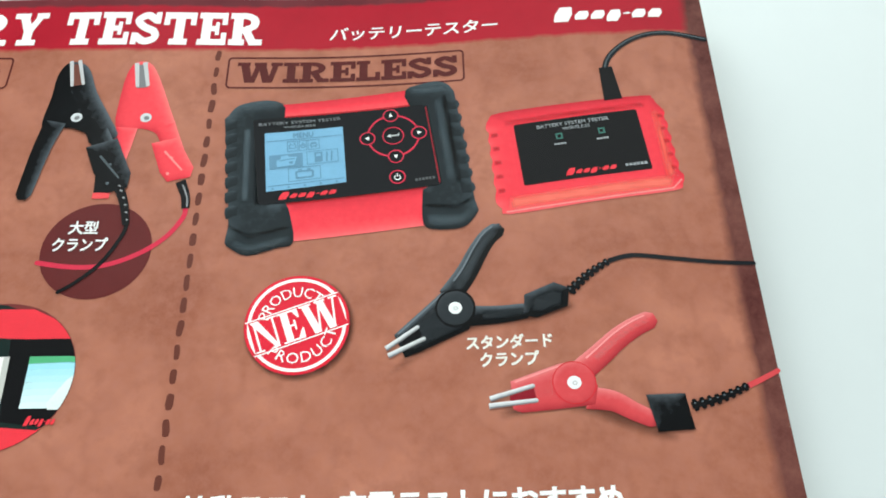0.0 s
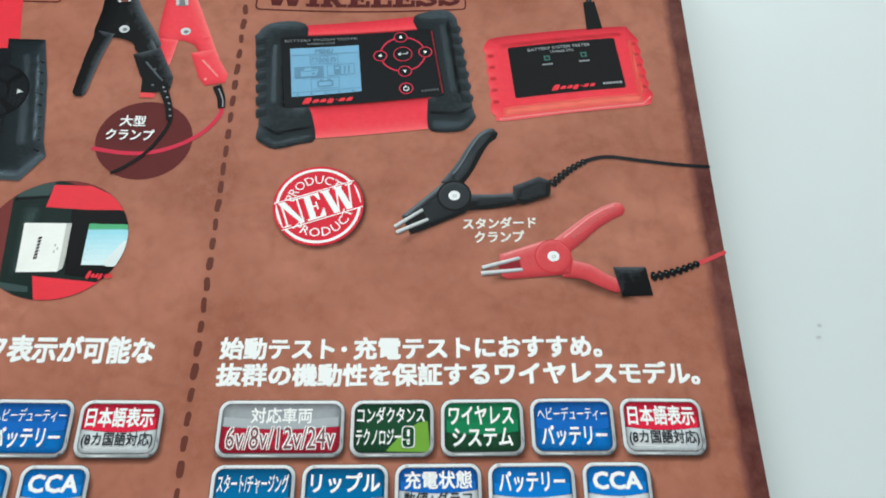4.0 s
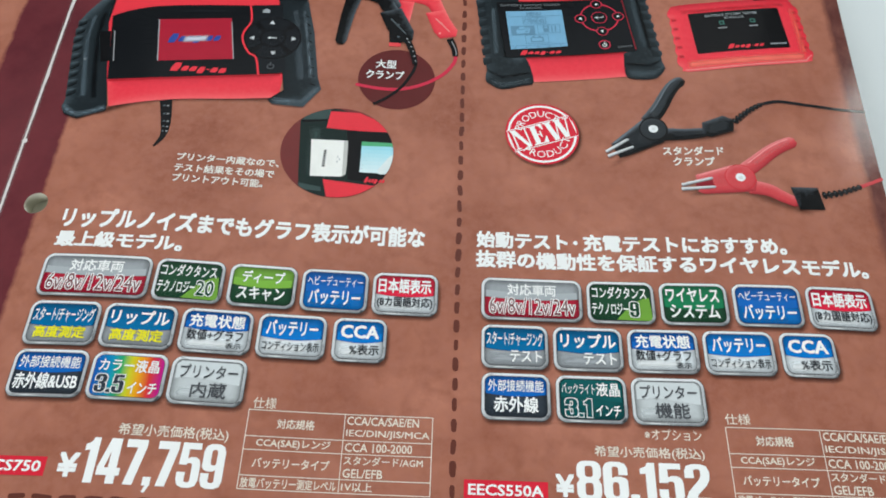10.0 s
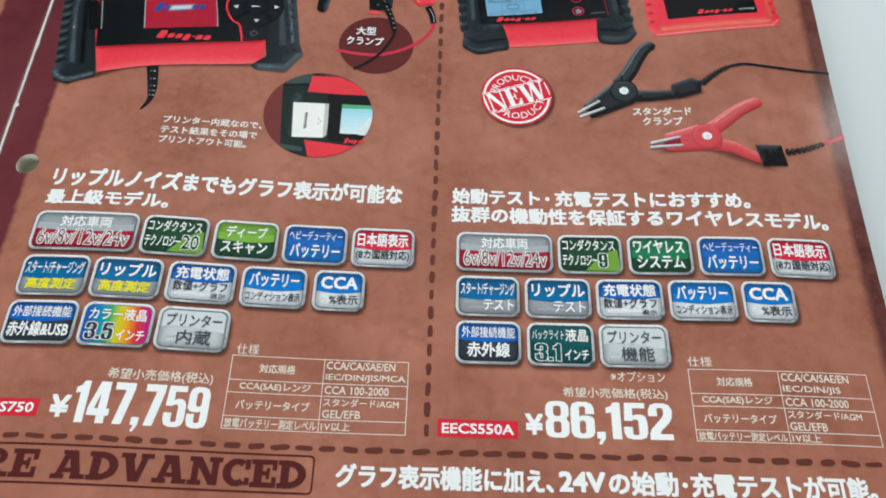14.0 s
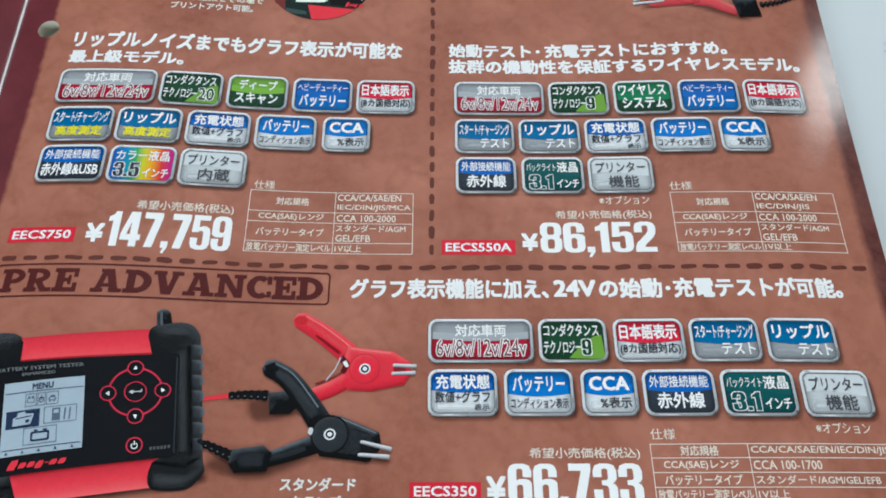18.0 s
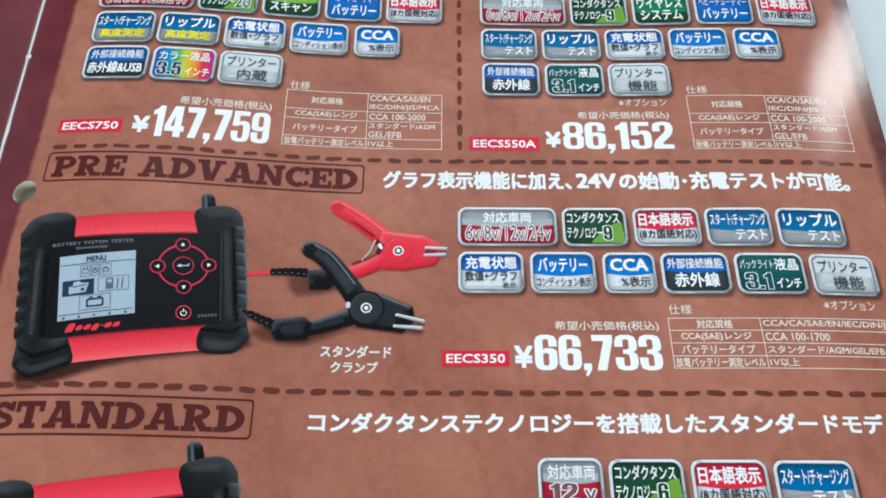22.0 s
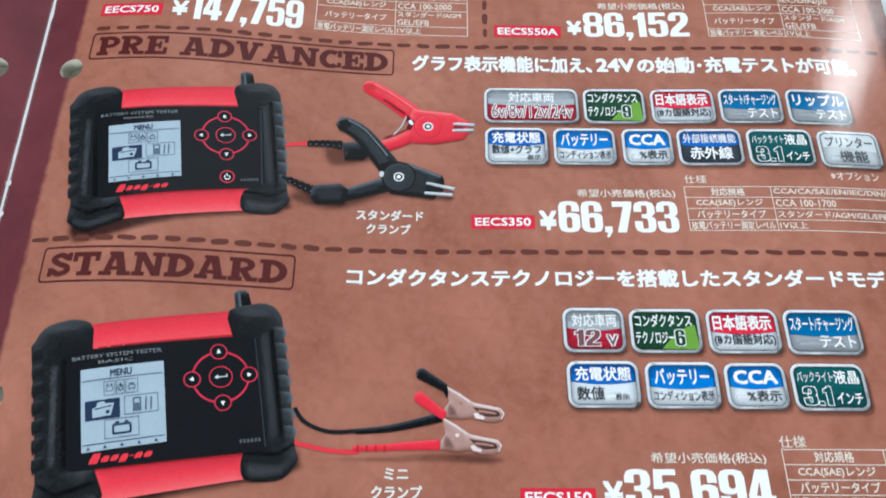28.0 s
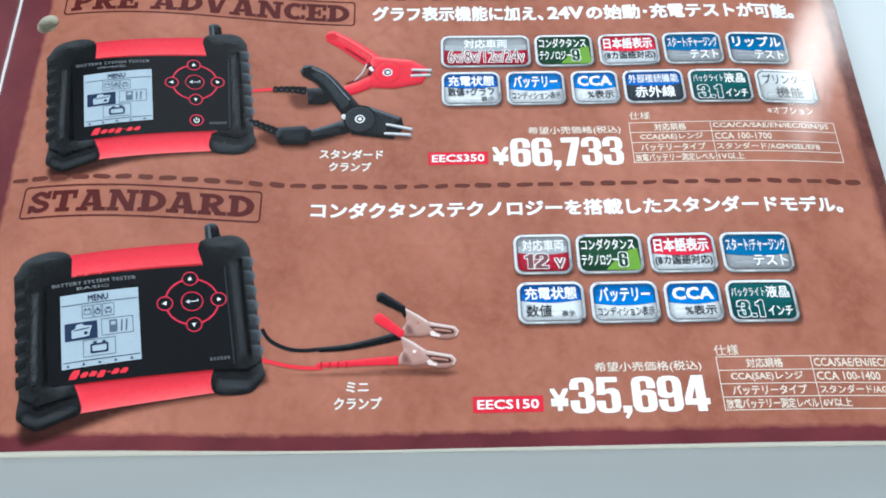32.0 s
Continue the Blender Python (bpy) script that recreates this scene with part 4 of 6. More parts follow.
def price(kibo, yen, digits, text, tag, code):
    writing("price_caption", "希望小売価格(税込)", *kibo, CREAM, book, 1.5, 0.010)
    sign = writing("price", "¥", *yen, WHITE, book, 1.5, 0.03, label="large white price digits")
    x0, y0, x1, y1 = digits
    total = sum(DIGITS[c][0] for c in text) + 0.045 * (len(text) - 1)
    k, x = (x1 - x0) / total, 0.0
    for c in text:
        w, loops = DIGITS[c]
        piece("digit", [[(x0 + (x + px) * k, y0 + py * (y1 - y0)) for px, py in lp] for lp in loops], WHITE, sign, 1.5)
        x += w + 0.045
    t = piece("code_tag", [bar(*tag)], TAG, book, 1.2, "red code tag with white letters")
    h = tag[3] - tag[1]
    writing("code", code, tag[0] + 0.9, tag[1] + 0.21 * h, tag[2] - 0.9, tag[3] - 0.21 * h, WHITE, t, 2.4, 0.018)


price((39.9, 126.0, 61.1, 128.7), (30.1, 117.9, 34.0, 122.5), (34.6, 117.0, 61.2, 125.6), "147,759", (13.0, 117.9, 27.9, 121.5), "EECS750")
price((135.2, 126.1, 157.4, 128.6), (127.0, 118.3, 130.8, 122.7), (131.3, 117.8, 157.8, 125.5), "86,152", (108.7, 117.3, 125.5, 121.0), "EECS550A")
price((126.2, 72.1, 148.3, 74.5), (117.4, 64.2, 121.3, 69.0), (121.7, 63.7, 148.2, 71.4), "66,733", (102.3, 64.5, 116.4, 67.9), "EECS350")
price((136.0, 14.4, 157.9, 16.7), (126.4, 6.9, 130.2, 11.4), (130.5, 6.3, 158.5, 13.6), "35,694", (110.8, 6.8, 125.0, 10.1), "EECS150")
writing("option_note", "※オプション", 145.7, 130.1, 157.3, 132.4, CREAM, book, 1.5, 0.004)
writing("option_note", "※オプション", 184.4, 77.2, 195.9, 79.4, CREAM, book, 1.5, 0.004)


def spec_table(x0, y0, x1, y1, xd, rows, cells, head):
    """A table of thin cream rules with two columns; rows: heights of the inner rules; cells: words left and right."""
    t = 0.17
    fr = piece("spec_table", [bar(x0, y0, x1, y1), bar(x0 + t, y0 + t, x1 - t, y1 - t)], CREAM, book, 1.2, "specification table of thin cream rules")
    ys = [y1, *rows, y0]
    for y in rows:
        piece("rule", [bar(x0, y - t / 2, x1, y + t / 2)], CREAM, fr, 1.5)
    piece("rule", [bar(xd - t / 2, y0, xd + t / 2, y1)], CREAM, fr, 1.8)
    writing("table_heading", "仕様", *head, CREAM, fr, 1.5, 0.004)
    for (left, right), a, b in zip(cells, ys, ys[1:]):
        n = len(right)
        lw = min(xd - x0 - 1.0, 1.9 * sum(0.60 if ord(c) < 256 else 1 for c in left))
        m = (x0 + xd) / 2
        h = min(2.0, (a - b) * 0.74)
        writing("cell", left, m - lw / 2, (a + b) / 2 - h / 2, m + lw / 2, (a + b) / 2 + h / 2, CREAM, fr, 1.5, 0.016)
        for i, words in enumerate(right):
            h2 = min(1.75, (a - b) / n * 0.72)
            cy = a - (a - b) * (i + 0.5) / n
            rw = min(x1 - xd - 0.9, 1.9 * sum(0.60 if ord(c) < 256 else 1 for c in words))
            writing("cell", words, xd + 0.5, cy - h2 / 2, xd + 0.5 + rw, cy + h2 / 2, CREAM, fr, 1.5, 0.012)


spec_table(64.2, 117.3, 102.1, 133.1, 83.9, (127.7, 125.0, 120.0),
           [("対応規格", ("CCA/CA/SAE/EN", "IEC/DIN/JIS/MCA")), ("CCA(SAE)レンジ", ("CCA 100-2000",)), ("バッテリータイプ", ("スタンダード/AGM", "GEL/EFB")), ("放電バッテリー測定レベル", ("1V以上",))], (64.9, 133.3, 69.6, 135.7))
spec_table(162.3, 117.7, 201.2, 133.2, 181.5, (127.8, 125.1, 120.1),
           [("対応規格", ("CCA/CA/SAE/EN", "IEC/DIN/JIS")), ("CCA(SAE)レンジ", ("CCA 100-2000",)), ("バッテリータイプ", ("スタンダード/AGM", "GEL/EFB")), ("放電バッテリー測定レベル", ("1V以上",))], (162.5, 133.7, 167.7, 136.0))
spec_table(150.4, 64.1, 200.5, 75.2, 169.8, (72.4, 69.6, 66.8),
           [("対応規格", ("CCA/CA/SAE/EN/IEC/DIN/JIS",)), ("CCA(SAE)レンジ", ("CCA 100-1700",)), ("バッテリータイプ", ("スタンダード/AGM/GEL/EFB",)), ("放電バッテリー測定レベル", ("1V以上",))], (150.8, 76.0, 155.8, 78.2))
spec_table(161.1, 6.3, 201.0, 17.4, 180.7, (14.5, 11.7, 9.0),
           [("対応規格", ("CCA/SAE/EN/IEC/DIN",)), ("CCA(SAE)レンジ", ("CCA 100-1400",)), ("バッテリータイプ", ("スタンダード/AGM",)), ("放電バッテリー測定レベル", ("6V以上",))], (161.0, 17.6, 166.1, 19.9))

# ---- printed instruments ----


def quad(tl, tr, br, bl):
    """A map from 0..1 across and up to the place within four corners."""
    def f(u, v):
        return tuple((bl[i] * (1 - u) + br[i] * u) * (1 - v) + (tl[i] * (1 - u) + tr[i] * u) * v for i in (0, 1))
    return f


def mapped(f, pts):
    return [f(*p) for p in pts]


def within(f, x, y):
    """Where a place of the page lies within four corners."""
    u = v = 0.5
    for _ in range(12):
        px, py = f(u, v)
        ax, ay = f(u + 0.01, v)
        bx, by = f(u, v + 0.01)
        a, b, c, d = (ax - px) * 100, (bx - px) * 100, (ay - py) * 100, (by - py) * 100
        k = a * d - b * c
        u += ((x - px) * d - (y - py) * b) / k
        v += ((y - py) * a - (x - px) * c) / k
    return u, v


LCD_M = ink(0.10, 0.14, 0.20)
RED_N = ink(0.24, 0.012, 0.022)
GREY_D2 = ink(0.22, 0.235, 0.25)


def tester(f, lcd, name2, faint, label, plate, scr, ring, power=None, stub=True):
    """A handheld battery tester with rubber corner grips, a red body, a black face plate, screen and key ring."""
    L = lambda n, pts, m, lay_, lab="": piece(n, [mapped(f, pts)], m, body, lay_, lab)
    ptl, ptr, pbr, pbl = (within(f, *p) for p in plate)
    low = 0.034 if not stub else 0.022
    body = piece("printed_tester", [mapped(f, [(0.24, low), (0.80, low + 0.005), (0.82, 0.975), (0.24, 0.955)])], RED, book, 1.6, label)
    rubber = RUBBER if stub else RUBBER_B
    Q = lambda n, pts, inks, lay_, lab="", **k: rounded(n, mapped(f, pts), inks, body, lay_, lab, **k)
    Q("body_panel", [(0.24, ptl[1]), (0.82, ptr[1]), (0.82, 0.975), (0.24, 0.955)], SHELL, 2.3, width=1.5, way=(0.0, -0.45))
    Q("body_panel", [(0.24, low), (0.80, low + 0.005), (0.82, pbr[1]), (0.24, pbl[1])], SHELL, 2.3, width=1.3, way=(0.0, -0.9))
    L("body_edge", [(0.24, ptl[1] + 0.01), (0.82, ptr[1] + 0.014), (0.82, ptr[1] - 0.03), (0.24, ptl[1] - 0.03)], RED_D, 2.6)
    L("body_edge", [(0.24, pbl[1] + 0.03), (0.81, pbr[1] + 0.03), (0.81, pbr[1] - 0.012), (0.24, pbl[1] - 0.012)], RED_D, 2.6)
    v0, v1 = pbl[1], ptl[1]
    left = [(0.0, 0.88)] + spline([(0.018, 0.905), (0.045, 0.955), (0.09, 0.985), (0.17, 0.998), (0.225, 0.985)], 3) + [(0.25, 0.965), (0.262, 0.93), (0.255, v1 - 0.02), (0.17, v1 - 0.02), (0.15, 0.5), (0.16, v0 + 0.01), (0.245, v0 + 0.005)] + spline([(0.258, v0 - 0.05), (0.27, 0.03), (0.20, 0.0), (0.09, -0.028), (0.03, 0.02), (0.004, 0.065), (0.018, 0.16)], 3) + [(0.014, 0.5)]
    right = [(0.80, v1 - 0.01), (0.783, 0.93)] + spline([(0.79, 0.97), (0.815, 0.995), (0.92, 1.015), (0.975, 0.985), (1.0, 0.92)], 3) + [(1.003, 0.5), (1.0, 0.16)] + spline([(1.008, 0.09), (0.975, 0.035), (0.93, -0.005), (0.84, 0.002), (0.79, 0.03), (0.783, 0.10), (0.80, v0 - 0.01)], 3) + [(0.84, v0 + 0.02), (0.84, 0.5), (0.84, v1 - 0.02)]
    Q("left_grip", left, rubber, 3.0, "black ribbed rubber grip", width=1.5, amount=0.75)
    Q("right_grip", right, rubber, 3.0, "black ribbed rubber grip", width=1.5, way=(0.35, 0.8), amount=0.75)
    for k in range(7):
        v = 0.21 + 0.097 * k
        Q("grip_rib", [(0.008, v - 0.004), (0.03, v + 0.010), (0.052, v + 0.018), (0.055, v + 0.078), (0.03, v + 0.080), (0.004, v + 0.068), (0.002, v + 0.03)], rubber, 3.6, width=0.6, amount=0.45, step=0.6)
        Q("grip_rib", [(0.955, v + 0.004), (0.99, v - 0.004), (1.006, v + 0.006), (1.013, v + 0.03), (1.009, v + 0.058), (0.99, v + 0.07), (0.955, v + 0.074)], RIB if stub else rubber, 3.6, width=0.55, way=(1.0, 0.35), amount=1.0 if stub else 0.45, step=0.5)
    S_ = lambda n, pts, c, k, w: soft(n, mapped(f, pts), c, body, 4.0, k, w)
    glow = (0.10, 0.110, 0.120) if stub else (0.11, 0.15, 0.175)
    S_("grip_sheen", [(0.062, v0 + 0.03), (0.10, v0 + 0.03), (0.118, v1 - 0.06), (0.08, v1 - 0.04)], glow, 0.7, 0.9)
    S_("grip_shade", [(0.115, v0), (0.15, v0), (0.15, v1 - 0.03), (0.125, v1 - 0.03)], (0.001, 0.001, 0.001), 0.8, 0.6)
    S_("grip_sheen", [(0.90, v0 + 0.02), (0.945, v0 + 0.03), (0.945, v1 + 0.03), (0.90, v1 + 0.02)], glow, 0.38, 0.9)
    S_("grip_shade", [(0.938, v0), (0.965, v0), (0.965, v1 + 0.05), (0.938, v1 + 0.05)], (0.001, 0.001, 0.001), 0.8, 0.5)
    S_("grip_sheen", spline([(0.05, 0.94), (0.12, 0.985), (0.20, 0.98), (0.24, 0.945), (0.15, 0.925)], 4, True), glow, 0.5, 1.0)
    S_("grip_sheen", spline([(0.80, 0.96), (0.88, 0.995), (0.95, 0.98), (0.975, 0.93), (0.88, 0.925)], 4, True), glow, 0.5, 1.0)
    S_("grip_sheen", [(0.012, 0.11), (0.095, 0.045), (0.255, 0.085), (0.262, 0.035), (0.19, 0.006), (0.092, -0.018), (0.03, 0.025)], glow, 0.42, 1.0)
    S_("grip_sheen", [(0.796, 0.12), (0.93, 0.085), (1.0, 0.135), (1.0, 0.08), (0.93, 0.008), (0.84, 0.012), (0.795, 0.035)], glow, 0.42, 1.0)
    S_("grip_shade", [(0.01, 0.155), (0.095, 0.07), (0.255, 0.11), (0.255, 0.14), (0.095, 0.105), (0.014, 0.185)], (0.001, 0.001, 0.001), 0.8, 0.4)
    S_("grip_shade", [(0.80, 0.15), (0.93, 0.11), (1.0, 0.165), (1.0, 0.195), (0.93, 0.145), (0.80, 0.18)], (0.001, 0.001, 0.001), 0.8, 0.4)
    if stub:
        Q("cable_stub", [(0.80, 0.975), (0.817, 1.0), (0.818, 1.088), (0.84, 1.105), (0.862, 1.102), (0.876, 1.08), (0.884, 0.995)], JAW_BLACK, 2.8, width=0.5, step=0.5)
        L("stub_sheen", [(0.832, 1.0), (0.832, 1.085), (0.842, 1.09), (0.844, 1.0)], GRIP_L, 3.1)
    piece("plate_line", [mapped(quad(*plate), bar(0.985, 0.03, 0.993, 0.97))], RED_N if not stub else GRIP_M, body, 5.6)
    piece("face_plate", [mapped(quad(*plate), rrect(0, 0, 1, 1, 0.03, 2))], PLATE, body, 5.0)
    g = quad(*scr)
    piece("screen", [mapped(g, bar(0, 0, 1, 1))], lcd, body, 6.0, "pale blue liquid-crystal screen")
    h = quad(*plate)
    S = lambda n, pts, m: piece(n, [mapped(g, pts)], m, body, 7.0)

    def frame_of(x0, y0, x1, y1, m, t=0.009):
        piece("icon_box", [mapped(g, bar(x0, y0, x1, y1)), mapped(g, bar(x0 + t, y0 + t, x1 - t, y1 - t))], m, body, 7.0)

    dim = faint or LCD_D
    pale = faint or LCD_M
    S("screen_line", [(0.02, 0.845), (0.98, 0.845), (0.98, 0.855), (0.02, 0.855)], dim)
    S("screen_line", [(0.02, 0.075), (0.98, 0.075), (0.98, 0.085), (0.02, 0.085)], dim)
    writing("screen_word", "MENU", 0.36, 0.872, 0.62, 0.962, dim, body, 7.0, 0.03, place=g)
    for x0, x1 in ((0.28, 0.42), (0.43, 0.53), (0.54, 0.69)):
        frame_of(x0, 0.64, x1, 0.82, pale)
    piece("icon", [mapped(g, bar(0.305, 0.69, 0.395, 0.76)), mapped(g, bar(0.315, 0.70, 0.385, 0.75))], pale, body, 7.0)
    piece("icon", [mapped(g, oval(0.48, 0.72, 0.035, 0.04, 14)), mapped(g, oval(0.48, 0.72, 0.022, 0.026, 14))], dim, body, 7.0)
    piece("icon", [mapped(g, oval(0.615, 0.72, 0.05, 0.03, 14)), mapped(g, oval(0.615, 0.72, 0.036, 0.018, 14))], pale, body, 7.0)
    for x0, x1, y0, y1 in ((0.315, 0.335, 0.762, 0.785), (0.365, 0.385, 0.762, 0.785), (0.474, 0.486, 0.715, 0.785), (0.585, 0.645, 0.745, 0.768), (0.578, 0.598, 0.675, 0.695), (0.632, 0.652, 0.675, 0.695)):
        S("icon", bar(x0, y0, x1, y1), dim if x0 < 0.5 else pale)
    S("folder_field", bar(0.05, 0.36, 0.47, 0.60), dim)
    piece("folder_icon", [mapped(g, [(0.14, 0.39), (0.36, 0.40), (0.40, 0.54), (0.30, 0.55), (0.28, 0.58), (0.20, 0.57), (0.19, 0.52), (0.14, 0.50)])], lcd, body, 8.0)
    piece("folder_line", [mapped(g, [(0.17, 0.485), (0.37, 0.505), (0.375, 0.52), (0.17, 0.50)])], dim, body, 8.6)
    piece("folder_line", [mapped(g, bar(0.30, 0.425, 0.345, 0.465))], dim, body, 8.6)
    frame_of(0.52, 0.38, 0.92, 0.61, pale)
    piece("meter_icon", [mapped(g, bar(0.62, 0.41, 0.72, 0.58)), mapped(g, bar(0.64, 0.51, 0.70, 0.56))], pale, body, 7.0)
    S("meter_icon", [(0.76, 0.41), (0.78, 0.41), (0.79, 0.57), (0.77, 0.57)], pale)
    S("meter_icon", [(0.82, 0.41), (0.84, 0.41), (0.85, 0.57), (0.83, 0.57)], pale)
    frame_of(0.28, 0.12, 0.69, 0.35, pale)
    piece("battery_icon", [mapped(g, rrect(0.37, 0.16, 0.60, 0.29, 0.02, 2)), mapped(g, rrect(0.395, 0.185, 0.575, 0.265, 0.01, 2))], dim, body, 7.0)
    for x0 in (0.41, 0.52):
        S("battery_icon", bar(x0, 0.292, x0 + 0.045, 0.318), dim)
    for k in range(5):
        c = 0.08 + 0.2 * k
        S("soft_key_mark", [(c - 0.02, 0.02), (c + 0.025, 0.02), (c, 0.06)], dim)
    # key ring
    (cx, cy), rx, ry = within(f, *ring), 0.112, 0.148
    piece("key_ring", [mapped(f, oval(cx, cy, rx, ry, 40)), mapped(f, oval(cx, cy, rx - 0.0075, ry - 0.012, 40))], PINK, body, 6.0, "thin red key ring")
    for dx, dy, turn in ((0, ry, 90), (0, -ry, 270), (-rx, 0, 180), (rx, 0, 0)):
        key = piece("key", [mapped(f, oval(cx + dx * 0.98, cy + dy * 0.98, 0.034, 0.046, 20))], PINK, body, 6.5)
        piece("key_face", [mapped(f, oval(cx + dx * 0.98, cy + dy * 0.98, 0.0285, 0.0385, 20))], PLATE, body, 7.0)
        pts = [(cx + dx * 0.98 + 0.011 * math.cos(radians(turn + a)), cy + dy * 0.98 + 0.016 * math.sin(radians(turn + a))) for a in (0, 125, 235)]
        piece("key_arrow", [mapped(f, pts)], WHITE, body, 8.0)
    piece("enter_key", [mapped(f, oval(cx, cy, 0.046, 0.062, 24)), mapped(f, oval(cx, cy, 0.0415, 0.056, 24))], PINK, body, 6.5)
    piece("enter_arrow", [mapped(f, [(cx - 0.026, cy), (cx - 0.010, cy + 0.014), (cx - 0.010, cy + 0.003), (cx + 0.022, cy + 0.003), (cx + 0.022, cy + 0.014), (cx + 0.026, cy + 0.014), (cx + 0.026, cy - 0.003), (cx - 0.010, cy - 0.003), (cx - 0.010, cy - 0.014)])], SILVER, body, 8.0)
    if power:
        px, py = within(f, *power)
        piece("power_key", [mapped(f, oval(px, py, 0.034, 0.047, 24)), mapped(f, oval(px, py, 0.028, 0.039, 24))], PINK, body, 6.5)
        piece("power_mark", [mapped(f, oval(px, py - 0.003, 0.014, 0.02, 12, 130, 410) + oval(px, py - 0.003, 0.010, 0.014, 12, 130, 410)[::-1])], WHITE, body, 8.0)
        piece("power_mark", [mapped(f, bar(px - 0.002, py, px + 0.002, py + 0.024))], WHITE, body, 8.0)
    writing("face_title", "BATTERY SYSTEM TESTER", 0.03, 0.915, 0.50, 0.950, GREY_D2, body, 6.5, 0.006, place=h)
    writing("face_title", name2, 0.17, 0.865, 0.35, 0.893, GREY_D2, body, 6.5, 0.004, place=h)
    pieces("code_bars", [mapped(h, bar(0.86 + 0.019 * k, 0.08, 0.873 + 0.019 * k, 0.11)) for k in range(6)], ink(0.09, 0.095, 0.10), body, 6.5)
    emblem(0.11, 0.04, 0.42, 0.12, RED, body, 6.5, h)
    return body


def soft_shadow(pts, name="printed_shadow", strength=0.8):
    """A printed soft shadow."""
    cx, cy = sum(p[0] for p in pts) / len(pts), sum(p[1] for p in pts) / len(pts)
    soft(name, [(cx + (x - cx) * 1.03, cy + (y - cy) * 1.5 - 0.5) for x, y in pts], (0.030, 0.009, 0.007), book, 0.5, strength, 1.6, 0.8)


F2 = quad((109.0, 255.0), (156.0, 258.8), (160.2, 225.0), (112.4, 220.6))
F3 = quad((9.9, 96.5), (57.5, 99.7), (62.4, 66.9), (16.9, 60.7))
F4 = quad((14.3, 40.0), (62.6, 45.7), (68.8, 12.0), (23.2, 4.0))
LCD_F = ink(0.13, 0.27, 0.40)
for F in (F3, F4):
    soft_shadow(mapped(F, spline([(0.05, -0.02), (0.2, -0.03), (0.5, 0.0), (0.95, -0.012), (1.005, 0.04), (0.9, 0.1), (0.1, 0.1)], 4, True)))
tester(F2, LCD_B, "WIRELESS", LCD_F, "printed red and black battery tester with blue screen",
       ((115.2, 250.7), (150.7, 253.3), (153.4, 234.1), (117.9, 230.7)), ((117.8, 247.3), (133.5, 248.7), (134.7, 235.6), (119.2, 233.7)), (143.8, 246.0), (144.7, 236.3), False)
tester(F3, LCD, "ENHANCED", None, "printed red and black battery tester with pale screen",
       ((17.6, 90.3), (54.3, 93.1), (56.6, 72.5), (22.6, 67.9)), ((21.3, 86.1), (36.9, 87.9), (39.2, 73.8), (24.1, 71.7)), (47.1, 84.9), (48.7, 74.4))
tester(F4, LCD, "BASIC", None, "printed red and black battery tester with pale screen",
       ((23.2, 34.2), (58.6, 39.0), (62.9, 16.6), (28.2, 11.9)), ((26.7, 30.7), (41.9, 32.9), (44.8, 17.7), (30.1, 15.3)), (52.8, 30.2))


RED_R = ink(0.60, 0.024, 0.034)


